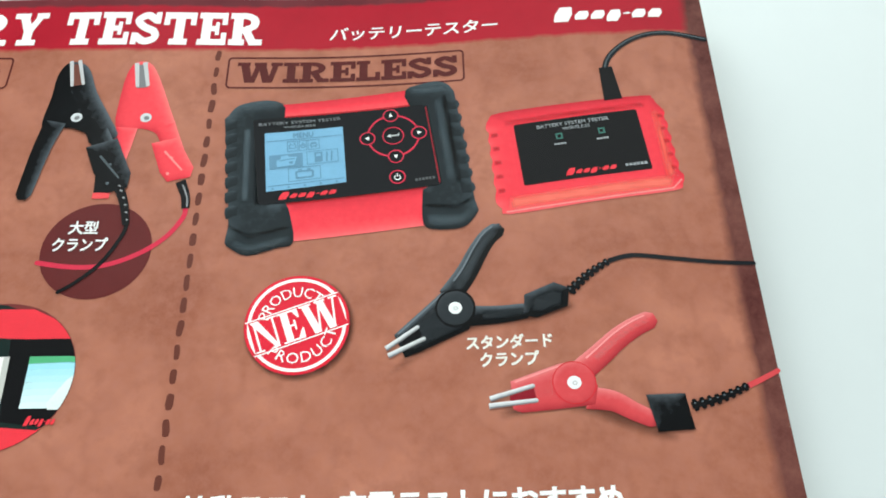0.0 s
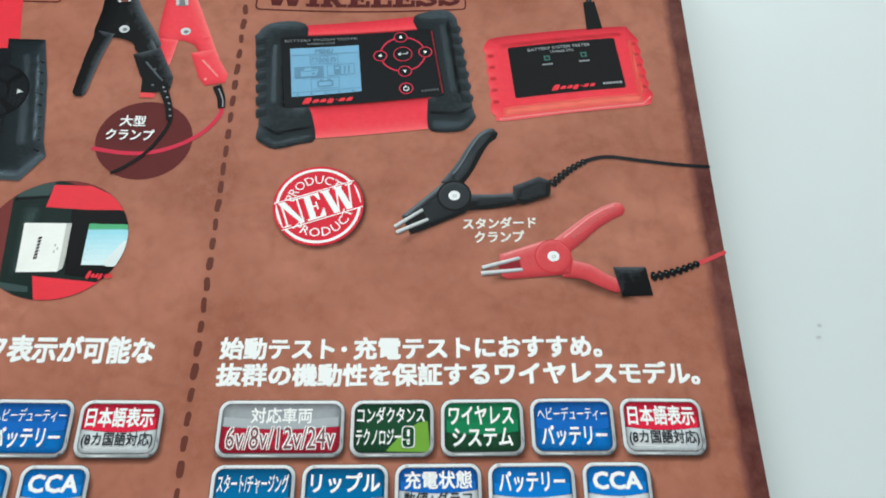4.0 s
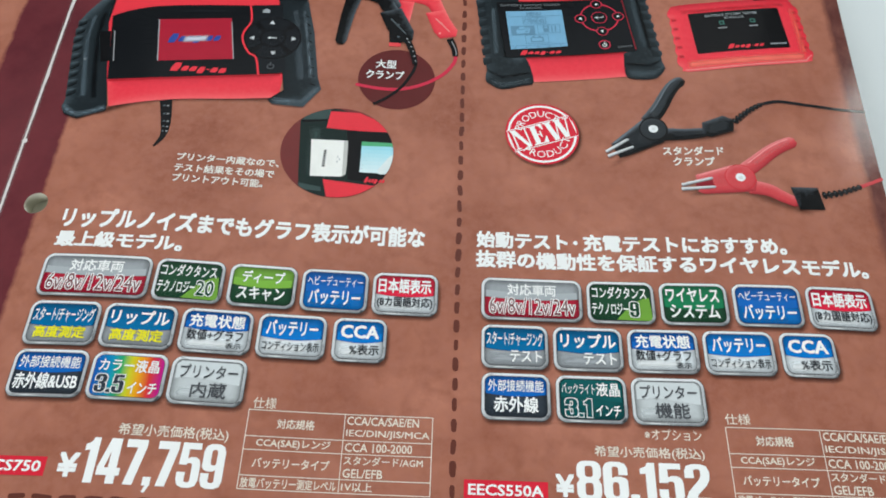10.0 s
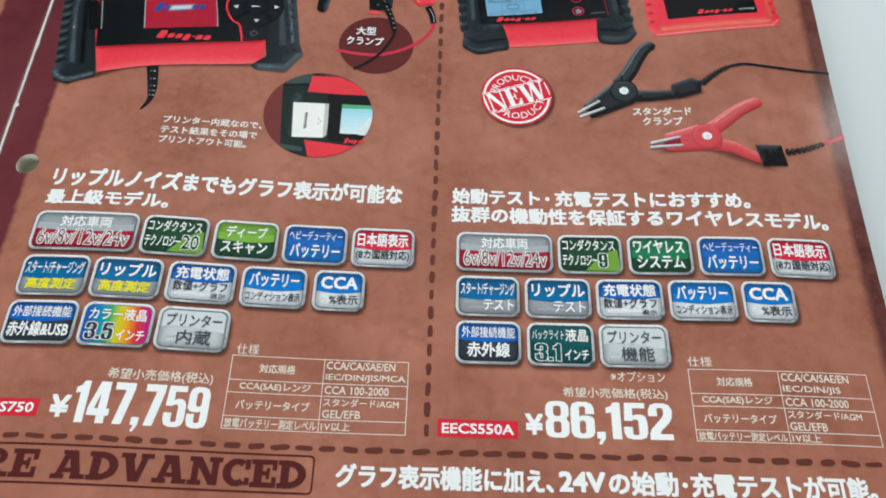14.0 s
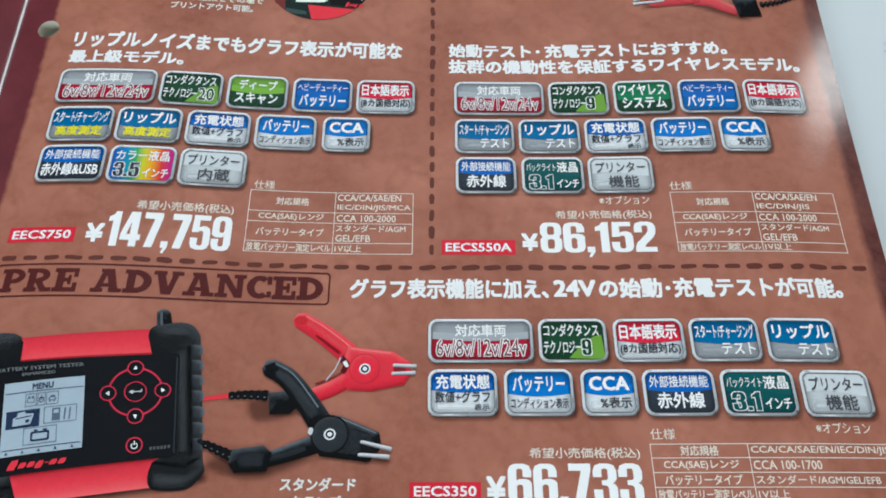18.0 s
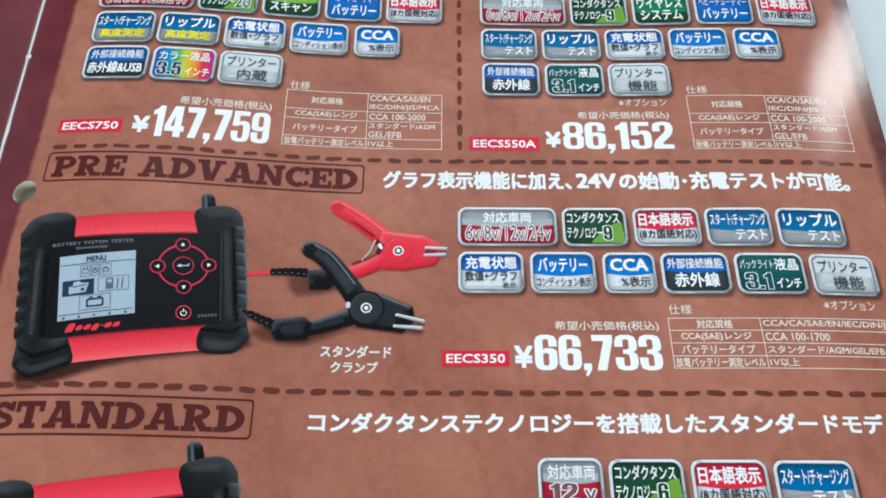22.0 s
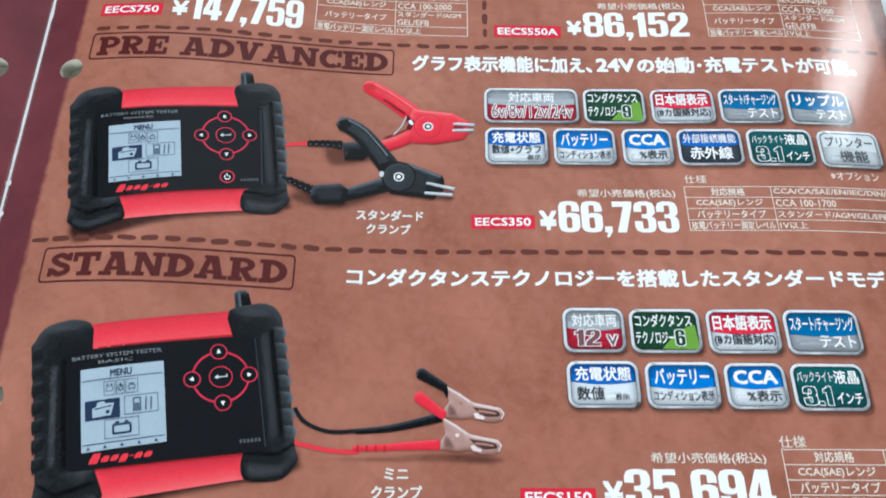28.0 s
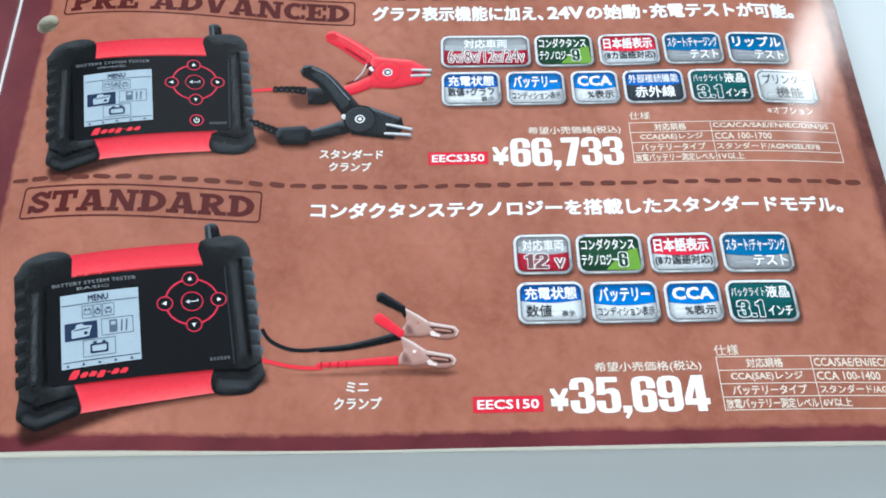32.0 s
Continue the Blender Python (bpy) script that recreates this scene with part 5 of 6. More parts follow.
def receiver():
    f = quad((162.3, 250.0), (198.0, 252.9), (200.0, 231.0), (163.6, 226.5))
    body = rounded("printed_receiver", mapped(f, spline([(0.03, 0.06), (0.07, 0.0), (0.5, 0.0), (0.93, 0.0), (0.985, 0.06), (1.004, 0.14)] + [(0.984 + 0.012 * (k % 2), 0.20 + 0.068 * k) for k in range(10)] + [(0.965, 0.90), (0.945, 0.97), (0.9, 1.0), (0.5, 1.0), (0.09, 0.99), (0.02, 0.94), (-0.004, 0.85)] + [(0.012 - 0.010 * (k % 2), 0.79 - 0.068 * k) for k in range(10)] + [(0.004, 0.12)], 3, True)), SHELL, book, 2.0, "printed red wireless receiver box with black face", width=1.6, way=(-0.2, -0.8))
    soft("body_sheen", mapped(f, [(0.06, 0.03), (0.93, 0.02), (0.96, 0.14), (0.90, 0.17), (0.07, 0.17)]), (0.95, 0.20, 0.15), body, 2.6, 0.8, 1.2)
    soft("body_sheen", mapped(f, [(0.90, 0.12), (0.975, 0.12), (0.97, 0.85), (0.91, 0.85)]), (0.93, 0.16, 0.12), body, 2.6, 0.7, 1.2)
    soft("body_shade", ribbon(mapped(f, [(0.10, 0.875), (0.90, 0.90)]), 1.6, 1.6, False), (0.35, 0.01, 0.015), body, 2.8, 0.5, 0.8)
    for k in range(5):
        v = 0.20 + 0.136 * k
        for u0, u1 in ((0.018, 0.062), (0.945, 0.982)):
            soft("body_rib", mapped(f, bar(u0, v, u1, v + 0.05)), (0.50, 0.016, 0.024), body, 2.6, 0.55, 0.35, 0.4)
    piece("body_lip", [ribbon(mapped(f, [(0.05, 0.025), (0.5, 0.022), (0.93, 0.026), (0.985, 0.10)]), 0.3, 0.3)], RED_P, body, 2.9)
    p = quad((167.9, 246.8), (192.6, 249.3), (194.0, 235.5), (169.1, 232.8))
    piece("face_plate", [mapped(p, rrect(0, 0, 1, 1, 0.02, 2))], BLACK, body, 3.0)
    teal = ink(0.05, 0.15, 0.125)
    for u in (0.34, 0.68):
        piece("lamp_mark", [mapped(p, bar(u - 0.025, 0.66, u + 0.03, 0.76)), mapped(p, bar(u - 0.012, 0.685, u + 0.016, 0.735))], teal, body, 4.0)
        pieces("mark_bars", [mapped(p, bar(u - 0.05 + 0.025 * k, 0.57, u - 0.03 + 0.025 * k, 0.60)) for k in range(4)], GREY, body, 4.0)
    writing("face_title", "BATTERY SYSTEM TESTER", 0.18, 0.875, 0.76, 0.935, GREY, body, 4.0, 0.01, place=p)
    writing("face_title", "WIRELESS", 0.38, 0.80, 0.60, 0.85, GREY, body, 4.0, 0.008, place=p)
    emblem(0.33, 0.06, 0.72, 0.17, RED, body, 4.0, p)
    pieces("code_bars", [mapped(p, bar(0.80 + 0.03 * k, 0.09, 0.822 + 0.03 * k, 0.13)) for k in range(6)], GREY, body, 4.0)
    cab = spline([(188.1, 251.9), (187.3, 257.9), (189.0, 262.9), (194.2, 267.0), (200.9, 268.4), (209.5, 266.5)], 6)
    piece("cable", [ribbon(cab, 1.25, 1.15)], GRIP, body, 2.2, "black cable leading off the page")
    piece("cable_sheen", [ribbon([(x, y + 0.18) for x, y in cab[8:]], 0.3)], GRIP_L, body, 2.8)
    piece("cable_boot", [[(186.5, 251.6), (190.2, 252.0), (189.0, 260.0), (186.3, 259.7)]], BLACK, body, 3.0)


receiver()


def clamp(pivot, jaw, handle, arm, block, steel, sleeve, wire, tone, r=3.0, label="", open_end=False, lift=0.0, thick=1.0):
    """A battery clamp: flat jaw, thick curved handle, thin arm with its terminal block, steel inserts, hub and lead."""
    colour, dark, light = tone
    inks = JAW_BLACK if tone is CB else ROSE if tone is CP else JAW_RED
    body = rounded("printed_clamp", jaw, inks, book, 3.2 + lift, label, width=0.9, step=0.7)
    o = sum(p[0] for p in jaw) / len(jaw), sum(p[1] for p in jaw) / len(jaw)
    soft("jaw_sheen", [(x + (o[0] - x) * 0.35, y + (o[1] - y) * 0.4 + 0.3) for x, y in jaw], inks[2], body, 3.5 + lift, 0.04 if tone is CB else 0.10, 1.2)
    h = spline(handle, 7)
    rounded("handle", ribbon(h, 4.2 * thick, 3.2 * thick), inks, body, 2.0 + lift, "", width=0.9, step=0.7)
    soft("handle_sheen", ribbon([(x + 0.05, y + 0.1) for x, y in h[5:-2]], 1.6, 1.2), inks[2], body, 2.7 + lift, 0.18 if tone is CB else 0.40, 0.6, 0.6)
    side = [(x + (0.75 if handle[-1][0] < handle[0][0] else -0.75) * thick, y + 0.85 * thick) for x, y in h[4:-1]]
    lit = ink(*(min(0.9, 1.25 * c + 0.01) for c in inks[2]))
    piece("handle_edge", [ribbon(side, 0.30, 0.26)], lit, body, 2.9 + lift)
    rim = [(x + (o[0] - x) * 0.10, y + (o[1] - y) * 0.10) for x, y in jaw[:3]]
    piece("jaw_edge", [ribbon(rim, 0.26, 0.22)], lit, body, 3.7 + lift)
    if tone is CB:
        slate = (0.020, 0.024, 0.028)
        soft("jaw_face", [(x + (o[0] - x) * 0.22, y + (o[1] - y) * 0.22) for x, y in jaw], slate, body, 3.5 + lift, 0.85, 0.4, 0.5)
        soft("handle_face", ribbon([(x - 0.1, y - 0.1) for x, y in h[3:-4]], 2.5 * thick, 1.9 * thick), (0.030, 0.036, 0.041), body, 2.5 + lift, 0.9, 0.4, 0.5)
        soft("arm_face", ribbon([(x, y + 0.1) for x, y in spline(arm, 6)[3:-1]], 2.2, 1.5), slate, body, 2.7 + lift, 0.9, 0.4, 0.5)
        e = sum(p[0] for p in block) / len(block), sum(p[1] for p in block) / len(block)
        soft("block_face", [(x + (e[0] - x) * 0.30 + 0.2, y + (e[1] - y) * 0.32) for x, y in block], slate, body, 5.0 + lift, 0.9, 0.4, 0.5)
    if open_end:
        piece("handle_opening", [oval(handle[-1][0] + 0.1, handle[-1][1] - 0.1, 1.5, 1.0, 18)], dark, body, 2.9 + lift)
    a = spline(arm, 6)
    rounded("arm", ribbon(a, 3.9, 2.8), inks, body, 2.3 + lift, "", width=0.8, step=0.7)
    rounded("terminal_block", block, JAW_BLACK, body, 4.6 + lift, "black terminal block", width=0.9, amount=0.6, step=0.7)
    (ax, ay), (bx, by), (cx, cy), (dx, dy) = steel
    k_ = 0.45
    piece("jaw_slot", [[(ax + (bx - ax) * k_, ay + (by - ay) * k_), (bx, by), (dx, dy), (cx + (dx - cx) * k_, cy + (dy - cy) * k_)]], BLACK if tone is CB else RED_N, body, 3.8 + lift)
    for p0, p1 in ((steel[0], steel[1]), (steel[2], steel[3])):
        rounded("jaw_insert", ribbon([p0, p1], 0.95, 0.7), METAL, body, 4.2 + lift, "bright steel jaw insert", width=0.3, step=0.5)
        piece("insert_edge", [ribbon([(p0[0] + 0.1, p0[1] - 0.3), (p1[0] + 0.1, p1[1] - 0.28)], 0.22, 0.2)], STEEL_D, body, 4.5 + lift)
    piece("hub", [oval(*pivot, r, r, 30)], dark, body, 4.0 + lift)
    rounded("hub_face", oval(*pivot, r - (0.38 if tone is CB else 0.18), r - (0.38 if tone is CB else 0.18), 30), SLATE_T if tone is CB else inks, body, 4.4 + lift, "", width=0.5, amount=0.4, step=0.6)
    piece("rivet", [oval(*pivot, 1.2, 1.15, 20)], SHEEN, body, 5.0 + lift, "steel rivet")
    if thick > 1:
        piece("rivet", [oval(*pivot, 0.86, 0.83, 16), oval(*pivot, 0.50, 0.48, 14)], BLACK, body, 5.5 + lift)
    else:
        piece("rivet", [oval(pivot[0] + 0.1, pivot[1] - 0.1, 0.45, 0.40, 14), oval(pivot[0] + 0.1, pivot[1] - 0.1, 0.22, 0.2, 10)], STEEL, body, 5.5 + lift)
    piece("cable", [ribbon(spline([sleeve[-1]] + wire, 6), 0.95, 0.8)], colour, body, 2.2 + lift)
    sm = spline(sleeve, 5)
    piece("cable_sleeve", [ribbon(sm, *((2.1, 1.2) if thick > 1 else (1.1, 0.8)), False)], BLACK, body, 3.9 + lift)
    run = [0.0]
    for a_, b_ in zip(sm, sm[1:]):
        run.append(run[-1] + math.dist(a_, b_))
    beads = max(4, round(run[-1] / 1.3))
    for k in range(beads):
        d = run[-1] * (k + 0.5) / beads
        i = max(i for i in range(len(sm) - 1) if run[i] <= d)
        a_, b_ = Vector(sm[i]), Vector(sm[i + 1])
        along = (b_ - a_).normalized()
        across, mid = Vector((-along.y, along.x)), a_ + along * (d - run[i])
        wide = (1.12 if thick > 1 else 1.0) - 0.35 * k / beads
        piece("sleeve_rib", [[tuple(mid + along * 0.42 * px + across * wide * py) for px, py in rrect(-1, -1, 1, 1, 0.45, 3)]], BLACK, body, 4.2 + lift)
        piece("rib_sheen", [[tuple(mid + along * 0.20 * px + across * (0.3 * wide + 0.14 * py)) for px, py in rrect(-1, -1, 1, 1, 0.5, 2)]], GRIP_L, body, 4.6 + lift)
    return body


CB = (GRIP, BLACK, GRIP_L)
CR = (RED, RED_R, RED_P)
CP = (ink(0.62, 0.065, 0.075), RED_R, RED_P)
for pts in ([(143.5, 198.9), (150.5, 201.6), (158.6, 204.0), (168.7, 204.8), (175.7, 206.4), (173.9, 208.0), (158.6, 206.7), (146.5, 201.9)], [(162.6, 188.6), (172.7, 189.4), (182.7, 186.9), (190.0, 185.6), (189.5, 187.4), (176.7, 191.6), (164.7, 191.0)],
            [(62.8, 70.6), (72.8, 69.3), (85.8, 72.3), (96.8, 71.3), (96.8, 73.1), (74.8, 73.1), (63.8, 73.1)], [(70.8, 80.4), (80.8, 81.8), (79.8, 84.3), (68.8, 84.2)]):
    soft_shadow(spline(pts, 4, True), strength=0.45)
clamp((155.1, 208.5), [(144.2, 203.9), (152.6, 211.5), (155.5, 211.9), (158.6, 207.4), (157.4, 204.4), (148.2, 200.4), (146.1, 199.7)],
      [(154.0, 210.6), (157.2, 215.0), (159.5, 219.2), (161.5, 222.2), (163.4, 223.7)], [(157.4, 206.9), (162.7, 206.9), (167.6, 207.4)],
      [(167.4, 210.4), (172.9, 212.6), (175.5, 211.4), (175.0, 208.0), (169.4, 206.0), (167.2, 206.4)], [(142.8, 201.4), (148.4, 205.2), (143.2, 200.1), (149.5, 203.0)],
      [(175.4, 210.6), (179.3, 214.0), (183.2, 216.4)], [(187.6, 217.4), (194.5, 216.7), (202.3, 215.9), (209.9, 215.6)], CB, 3.6, "printed black spring clamp with steel jaws")
clamp((174.7, 194.2), [(164.0, 194.8), (172.6, 197.6), (176.0, 197.9), (178.6, 193.6), (177.8, 190.4), (172.0, 189.8), (165.6, 189.4), (164.2, 190.0)],
      [(175.7, 195.8), (179.7, 199.0), (183.1, 201.8), (186.3, 203.8), (189.0, 205.0)], [(176.5, 191.6), (180.8, 190.9), (183.9, 189.2), (187.0, 187.7)],
      [(186.4, 191.8), (193.0, 191.9), (193.8, 185.9), (187.6, 185.6)], [(160.4, 191.9), (167.8, 193.9), (160.2, 190.7), (168.2, 191.4)],
      [(193.8, 189.8), (198.9, 191.0), (204.2, 193.1)], [(207.0, 194.3), (210.0, 195.7)], CP, 3.7, "printed red spring clamp with steel jaws")
c_red = clamp((92.5, 90.8), [(88.8, 95.8), (91.0, 95.4), (98.3, 94.6), (102.2, 92.2), (102.0, 89.2), (100.9, 87.4), (94.0, 86.0), (89.4, 86.2), (87.6, 88.0), (87.8, 92.0)],
      [(91.2, 91.6), (87.8, 95.0), (82.6, 98.9), (78.2, 101.5)], [(90.6, 89.6), (85.3, 86.4), (79.0, 83.9)],
      [(72.8, 85.5), (78.5, 86.2), (79.4, 83.0), (77.6, 81.3), (73.6, 81.1)], [(103.4, 91.3), (98.6, 91.6), (103.2, 89.9), (98.4, 89.8)],
      [(72.9, 84.9), (68.9, 85.0), (65.0, 84.7)], [(62.6, 84.3), (60.4, 83.9)], CR, 3.3, "printed red spring clamp with hollow handle and steel jaws", True, thick=1.2)
piece("spring_wire", [ribbon([(87.3, 93.3), (86.2, 90.6), (84.5, 88.3)], 0.34, 0.28)], STEEL, c_red, 5.0, "thin steel spring")
piece("spring_hollow", [ribbon([(87.2, 93.2), (88.7, 91.9), (88.0, 90.2)], 1.5, 1.2)], ink(0.10, 0.006, 0.010), c_red, 4.8)
piece("spring_pin", [ribbon([(88.1, 92.4), (88.7, 91.4)], 0.85, 0.75)], SHEEN, c_red, 5.2, "bright steel pin")
soft("handle_shade", ribbon(spline([(81.6, 98.2), (84.2, 96.3), (87.0, 94.2)], 4), 0.9, 1.1), (0.22, 0.006, 0.012), c_red, 2.9, 0.85, 0.4, 0.4)
soft("arm_shade", ribbon(spline([(82.2, 87.3), (85.4, 88.6), (88.2, 90.2)], 4), 1.1, 0.9), (0.22, 0.006, 0.012), c_red, 3.0, 0.85, 0.4, 0.4)
c_black = clamp((86.0, 77.2), [(84.3, 80.6), (87.6, 81.0), (96.0, 77.6), (96.6, 74.6), (94.0, 71.7), (84.2, 72.9), (82.8, 75.6)],
      [(84.3, 79.0), (80.6, 84.0), (76.6, 88.6), (72.7, 90.8)], [(83.6, 75.4), (78.5, 73.6), (73.6, 72.0)],
      [(67.0, 74.0), (73.0, 74.9), (74.8, 73.4), (74.1, 69.9), (67.9, 69.5), (66.6, 71.2)], [(98.6, 74.2), (92.5, 75.7), (98.2, 72.7), (92.1, 73.2)],
      [(67.4, 72.6), (64.4, 73.8), (61.4, 75.1)], [(60.8, 75.4), (60.4, 75.6)], CB, 3.9, "printed black spring clamp with steel jaws", lift=3.0, thick=1.2)
piece("spring_pin", [oval(82.1, 77.8, 0.55, 0.75, 14)], SILVER, c_black, 7.4, "bright steel pin")
piece("handle_opening", [ribbon([(71.9, 90.6), (73.4, 91.4), (74.2, 90.4)], 1.3, 1.0)], BLACK, c_black, 6.2)


COPPER_D, COPPER_S = ink(0.075, 0.034, 0.028), ink(0.80, 0.68, 0.64)


def crocodile(shift, grip, cover, wire, sleeve, label):
    """A small copper crocodile clip with a looped jaw, an insulated handle and its wire."""
    m = lambda pts: [(x + shift[0], y + shift[1]) for x, y in pts]
    body = rounded("printed_clip", m([(96.7, 29.7), (99.6, 28.1), (102.2, 26.3), (105.0, 25.7), (107.6, 25.2), (108.5, 24.1), (107.9, 22.8), (106.4, 22.4), (104.4, 22.4), (102.2, 23.3), (99.9, 22.9), (96.4, 23.4), (96.5, 25.0), (97.4, 26.4), (97.2, 27.4)]), COPPER_T, book, 3.0, label, width=0.55, way=(-0.1, 0.9), step=0.4)
    piece("jaw_inside", [m([(102.0, 25.4), (104.8, 25.0), (107.0, 24.6), (107.5, 24.0), (107.2, 23.5), (104.9, 23.4), (103.4, 24.1)])], COPPER_D, body, 3.4)
    piece("jaw_bar", [ribbon(m([(103.2, 24.6), (105.2, 24.35), (106.6, 24.1)]), 0.5, 0.4)], COPPER, body, 3.7)
    piece("jaw_teeth", [m([(102.2, 24.0), (102.9, 24.3), (103.6, 23.7), (104.4, 23.4), (104.3, 22.9), (102.6, 23.2)])], COPPER_S, body, 3.8)
    piece("jaw_sheen", [ribbon(m([(102.3, 26.0), (105.0, 25.4), (107.5, 24.9), (108.2, 24.1), (107.7, 23.1)]), 0.24, 0.2)], COPPER_S, body, 3.7)
    piece("clip_sheen", [ribbon(m([(97.1, 29.2), (99.6, 27.7), (101.6, 26.3)]), 0.3, 0.22)], COPPER_S, body, 3.5)
    soft("clip_shade", m([(97.3, 26.6), (98.7, 25.3), (99.6, 23.2), (97.0, 23.5), (96.7, 24.8)]), (0.22, 0.10, 0.085), body, 3.4, 0.6, 0.6, 0.4)
    piece("rivet", [oval(99.7 + shift[0], 26.1 + shift[1], 0.42, 0.38, 14)], COPPER if cover is GRIP else COPPER_S, body, 3.8)
    inks = JAW_BLACK if cover is GRIP else JAW_RED
    rounded("insulated_handle", grip, inks, body, 3.8, "", width=0.4, amount=0.7, step=0.4)
    piece("cable", [ribbon(spline(wire, 7), 0.8)], cover, body, 2.2)
    rounded("cable_sleeve", ribbon(spline(sleeve, 5), 1.0, 2.0, False), inks, body, 2.6, "", width=0.4, amount=0.5, step=0.5)
    return body


soft_shadow(spline([(68.6, 15.6), (80.6, 15.2), (94.6, 15.3), (104.6, 14.9), (108.0, 15.9), (100.6, 16.9), (80.6, 16.1)], 4, True))
crocodile((0, 0), [(90.7, 32.4), (91.3, 33.1), (92.2, 33.2), (97.0, 29.9), (97.3, 28.0), (97.0, 27.2), (96.2, 28.5), (90.9, 31.2)], GRIP, [(67.1, 24.8), (69.0, 22.3), (72.4, 20.7), (75.7, 20.3), (80.1, 20.7)], [(79.0, 20.5), (84.8, 21.0), (90.5, 22.1), (96.5, 23.6)], "printed copper crocodile clip with black handle")
c = crocodile((-0.7, -6.2), [(90.3, 27.5), (90.8, 28.3), (91.4, 28.5), (92.2, 28.3), (97.0, 24.3), (96.7, 23.3), (96.0, 22.9), (90.7, 26.4)], RED, [(67.1, 18.3), (71.5, 17.3), (75.4, 16.7), (79.7, 16.6)], [(78.7, 17.2), (85.6, 17.6), (90.4, 17.9), (95.6, 18.1)], "printed copper crocodile clip with red handle")
for k in range(4):
    piece("sleeve_slot", [bar(79.5 + 1.75 * k, 16.6, 79.85 + 1.75 * k, 17.9)], RED_D, c, 3.4)


# big clamps with their label disc
DISC = ink(0.115, 0.018, 0.018)
disc = piece("label_disc", [oval(89.0, 221.5, 10.1, 9.8, 40)], DISC, book, 1.2, "dark maroon disc behind a clamp caption")
writing("note", "大型", 83.3, 224.7, 88.7, 227.5, WHITE, disc, 7.0, 0.02)
writing("note", "クランプ", 80.9, 221.2, 90.9, 224.0, WHITE, disc, 7.0, 0.02)


def big_clamp(jaw, handle, arm, block_pts, tone, rivet, label, layer):
    colour, dark, light = tone
    inks = JAW_BLACK if tone is CB else BIG_RED
    body = rounded("printed_big_clamp", spline(jaw, 3, True), inks, book, layer, label, width=1.1, way=(0.6, 0.5), step=0.8)
    rounded("handle", ribbon(spline(handle, 6), 4.4, 2.9), inks, body, layer + 0.4, "", width=0.8, way=(0.7, 0.3), step=0.7)
    rounded("arm", ribbon(spline(arm, 6), 4.2, 3.4), inks, body, layer + 0.5, "", width=0.8, way=(0.7, 0.3), step=0.7)
    rounded("terminal_block", block_pts, inks, body, layer + 0.8, "", width=0.9, way=(0.3, 0.8), amount=0.8, step=0.7)
    c = sum(p[0] for p in block_pts) / len(block_pts), sum(p[1] for p in block_pts) / len(block_pts)
    piece("block_sheen", [ribbon([(c[0] * 0.4 + block_pts[0][0] * 0.6 + 0.9, c[1] * 0.4 + block_pts[0][1] * 0.6), (c[0] * 0.5 + block_pts[3][0] * 0.5, c[1] * 0.5 + block_pts[3][1] * 0.5)], 0.45, 0.35)], light, body, layer + 1.5)
    for k in (0.25, 0.75):
        piece("screw", [oval(c[0] * (1 - k) + block_pts[4][0] * k - 0.3, c[1] * (1 - k) + block_pts[4][1] * k + 3 * (0.5 - k) + 1.5, 0.35, 0.35, 10)], light, body, layer + 1.6)
    piece("rivet", [oval(*rivet, 1.15, 1.1, 18)], SILVER, body, layer + 1.2, "steel rivet")
    piece("rivet", [oval(rivet[0] + 0.15, rivet[1] - 0.1, 0.55, 0.5, 14)], STEEL_D, body, layer + 1.5)
    return body


r_ = big_clamp([(88.0, 261.6), (89.4, 265.2), (92.4, 265.2), (94.8, 261.6), (98.4, 252.9), (100.4, 247.4), (98.0, 245.8), (95.5, 247.8), (92.0, 248.6), (90.6, 247.4), (87.8, 249.4), (87.6, 255.5)],
               [(90.2, 248.8), (89.6, 242.2), (88.2, 234.3)], [(97.6, 249.2), (99.6, 245.0), (101.4, 241.0)], [(95.6, 245.0), (100.6, 246.4), (104.6, 239.4), (104.2, 237.2), (99.9, 236.1), (98.2, 238.2)], CR, (93.6, 251.2), "printed large red battery clamp", 2.0)
piece("handle_end", [bar(86.2, 232.4, 89.4, 233.7)], RED_L, r_, 3.2)
piece("handle_hollow", [[(85.9, 238.6), (89.6, 238.6), (89.3, 233.7), (86.3, 233.7)]], BLACK, r_, 3.4)
for a, b in (((89.7, 265.1), (90.7, 259.1)), ((91.4, 265.3), (92.8, 259.3))):
    piece("jaw_insert", [ribbon([a, b], 0.95, 0.75)], STEEL, r_, 4.0, "bright steel jaw insert")
piece("jaw_slot", [[(90.0, 264.6), (91.4, 264.8), (92.8, 258.8), (90.7, 258.6)]], STEEL_D, r_, 3.6)
piece("cable", [ribbon(spline([(102.4, 236.2), (104.2, 230.2), (103.4, 227.1), (100.8, 223.6), (96.3, 220.4), (90.6, 218.3), (84.7, 218.1), (78.8, 219.0)], 6), 0.95)], PINK, r_, 2.2)
piece("cable_sleeve", [ribbon(spline([(102.5, 236.2), (103.8, 233.0), (104.2, 230.2)], 4), 2.0, 1.5, False)], BLACK, r_, 4.4)
piece("sleeve_sheen", [ribbon(spline([(103.0, 235.4), (104.2, 232.6), (104.4, 230.6)], 4), 0.3, 0.3)], SILVER_D, r_, 4.8)
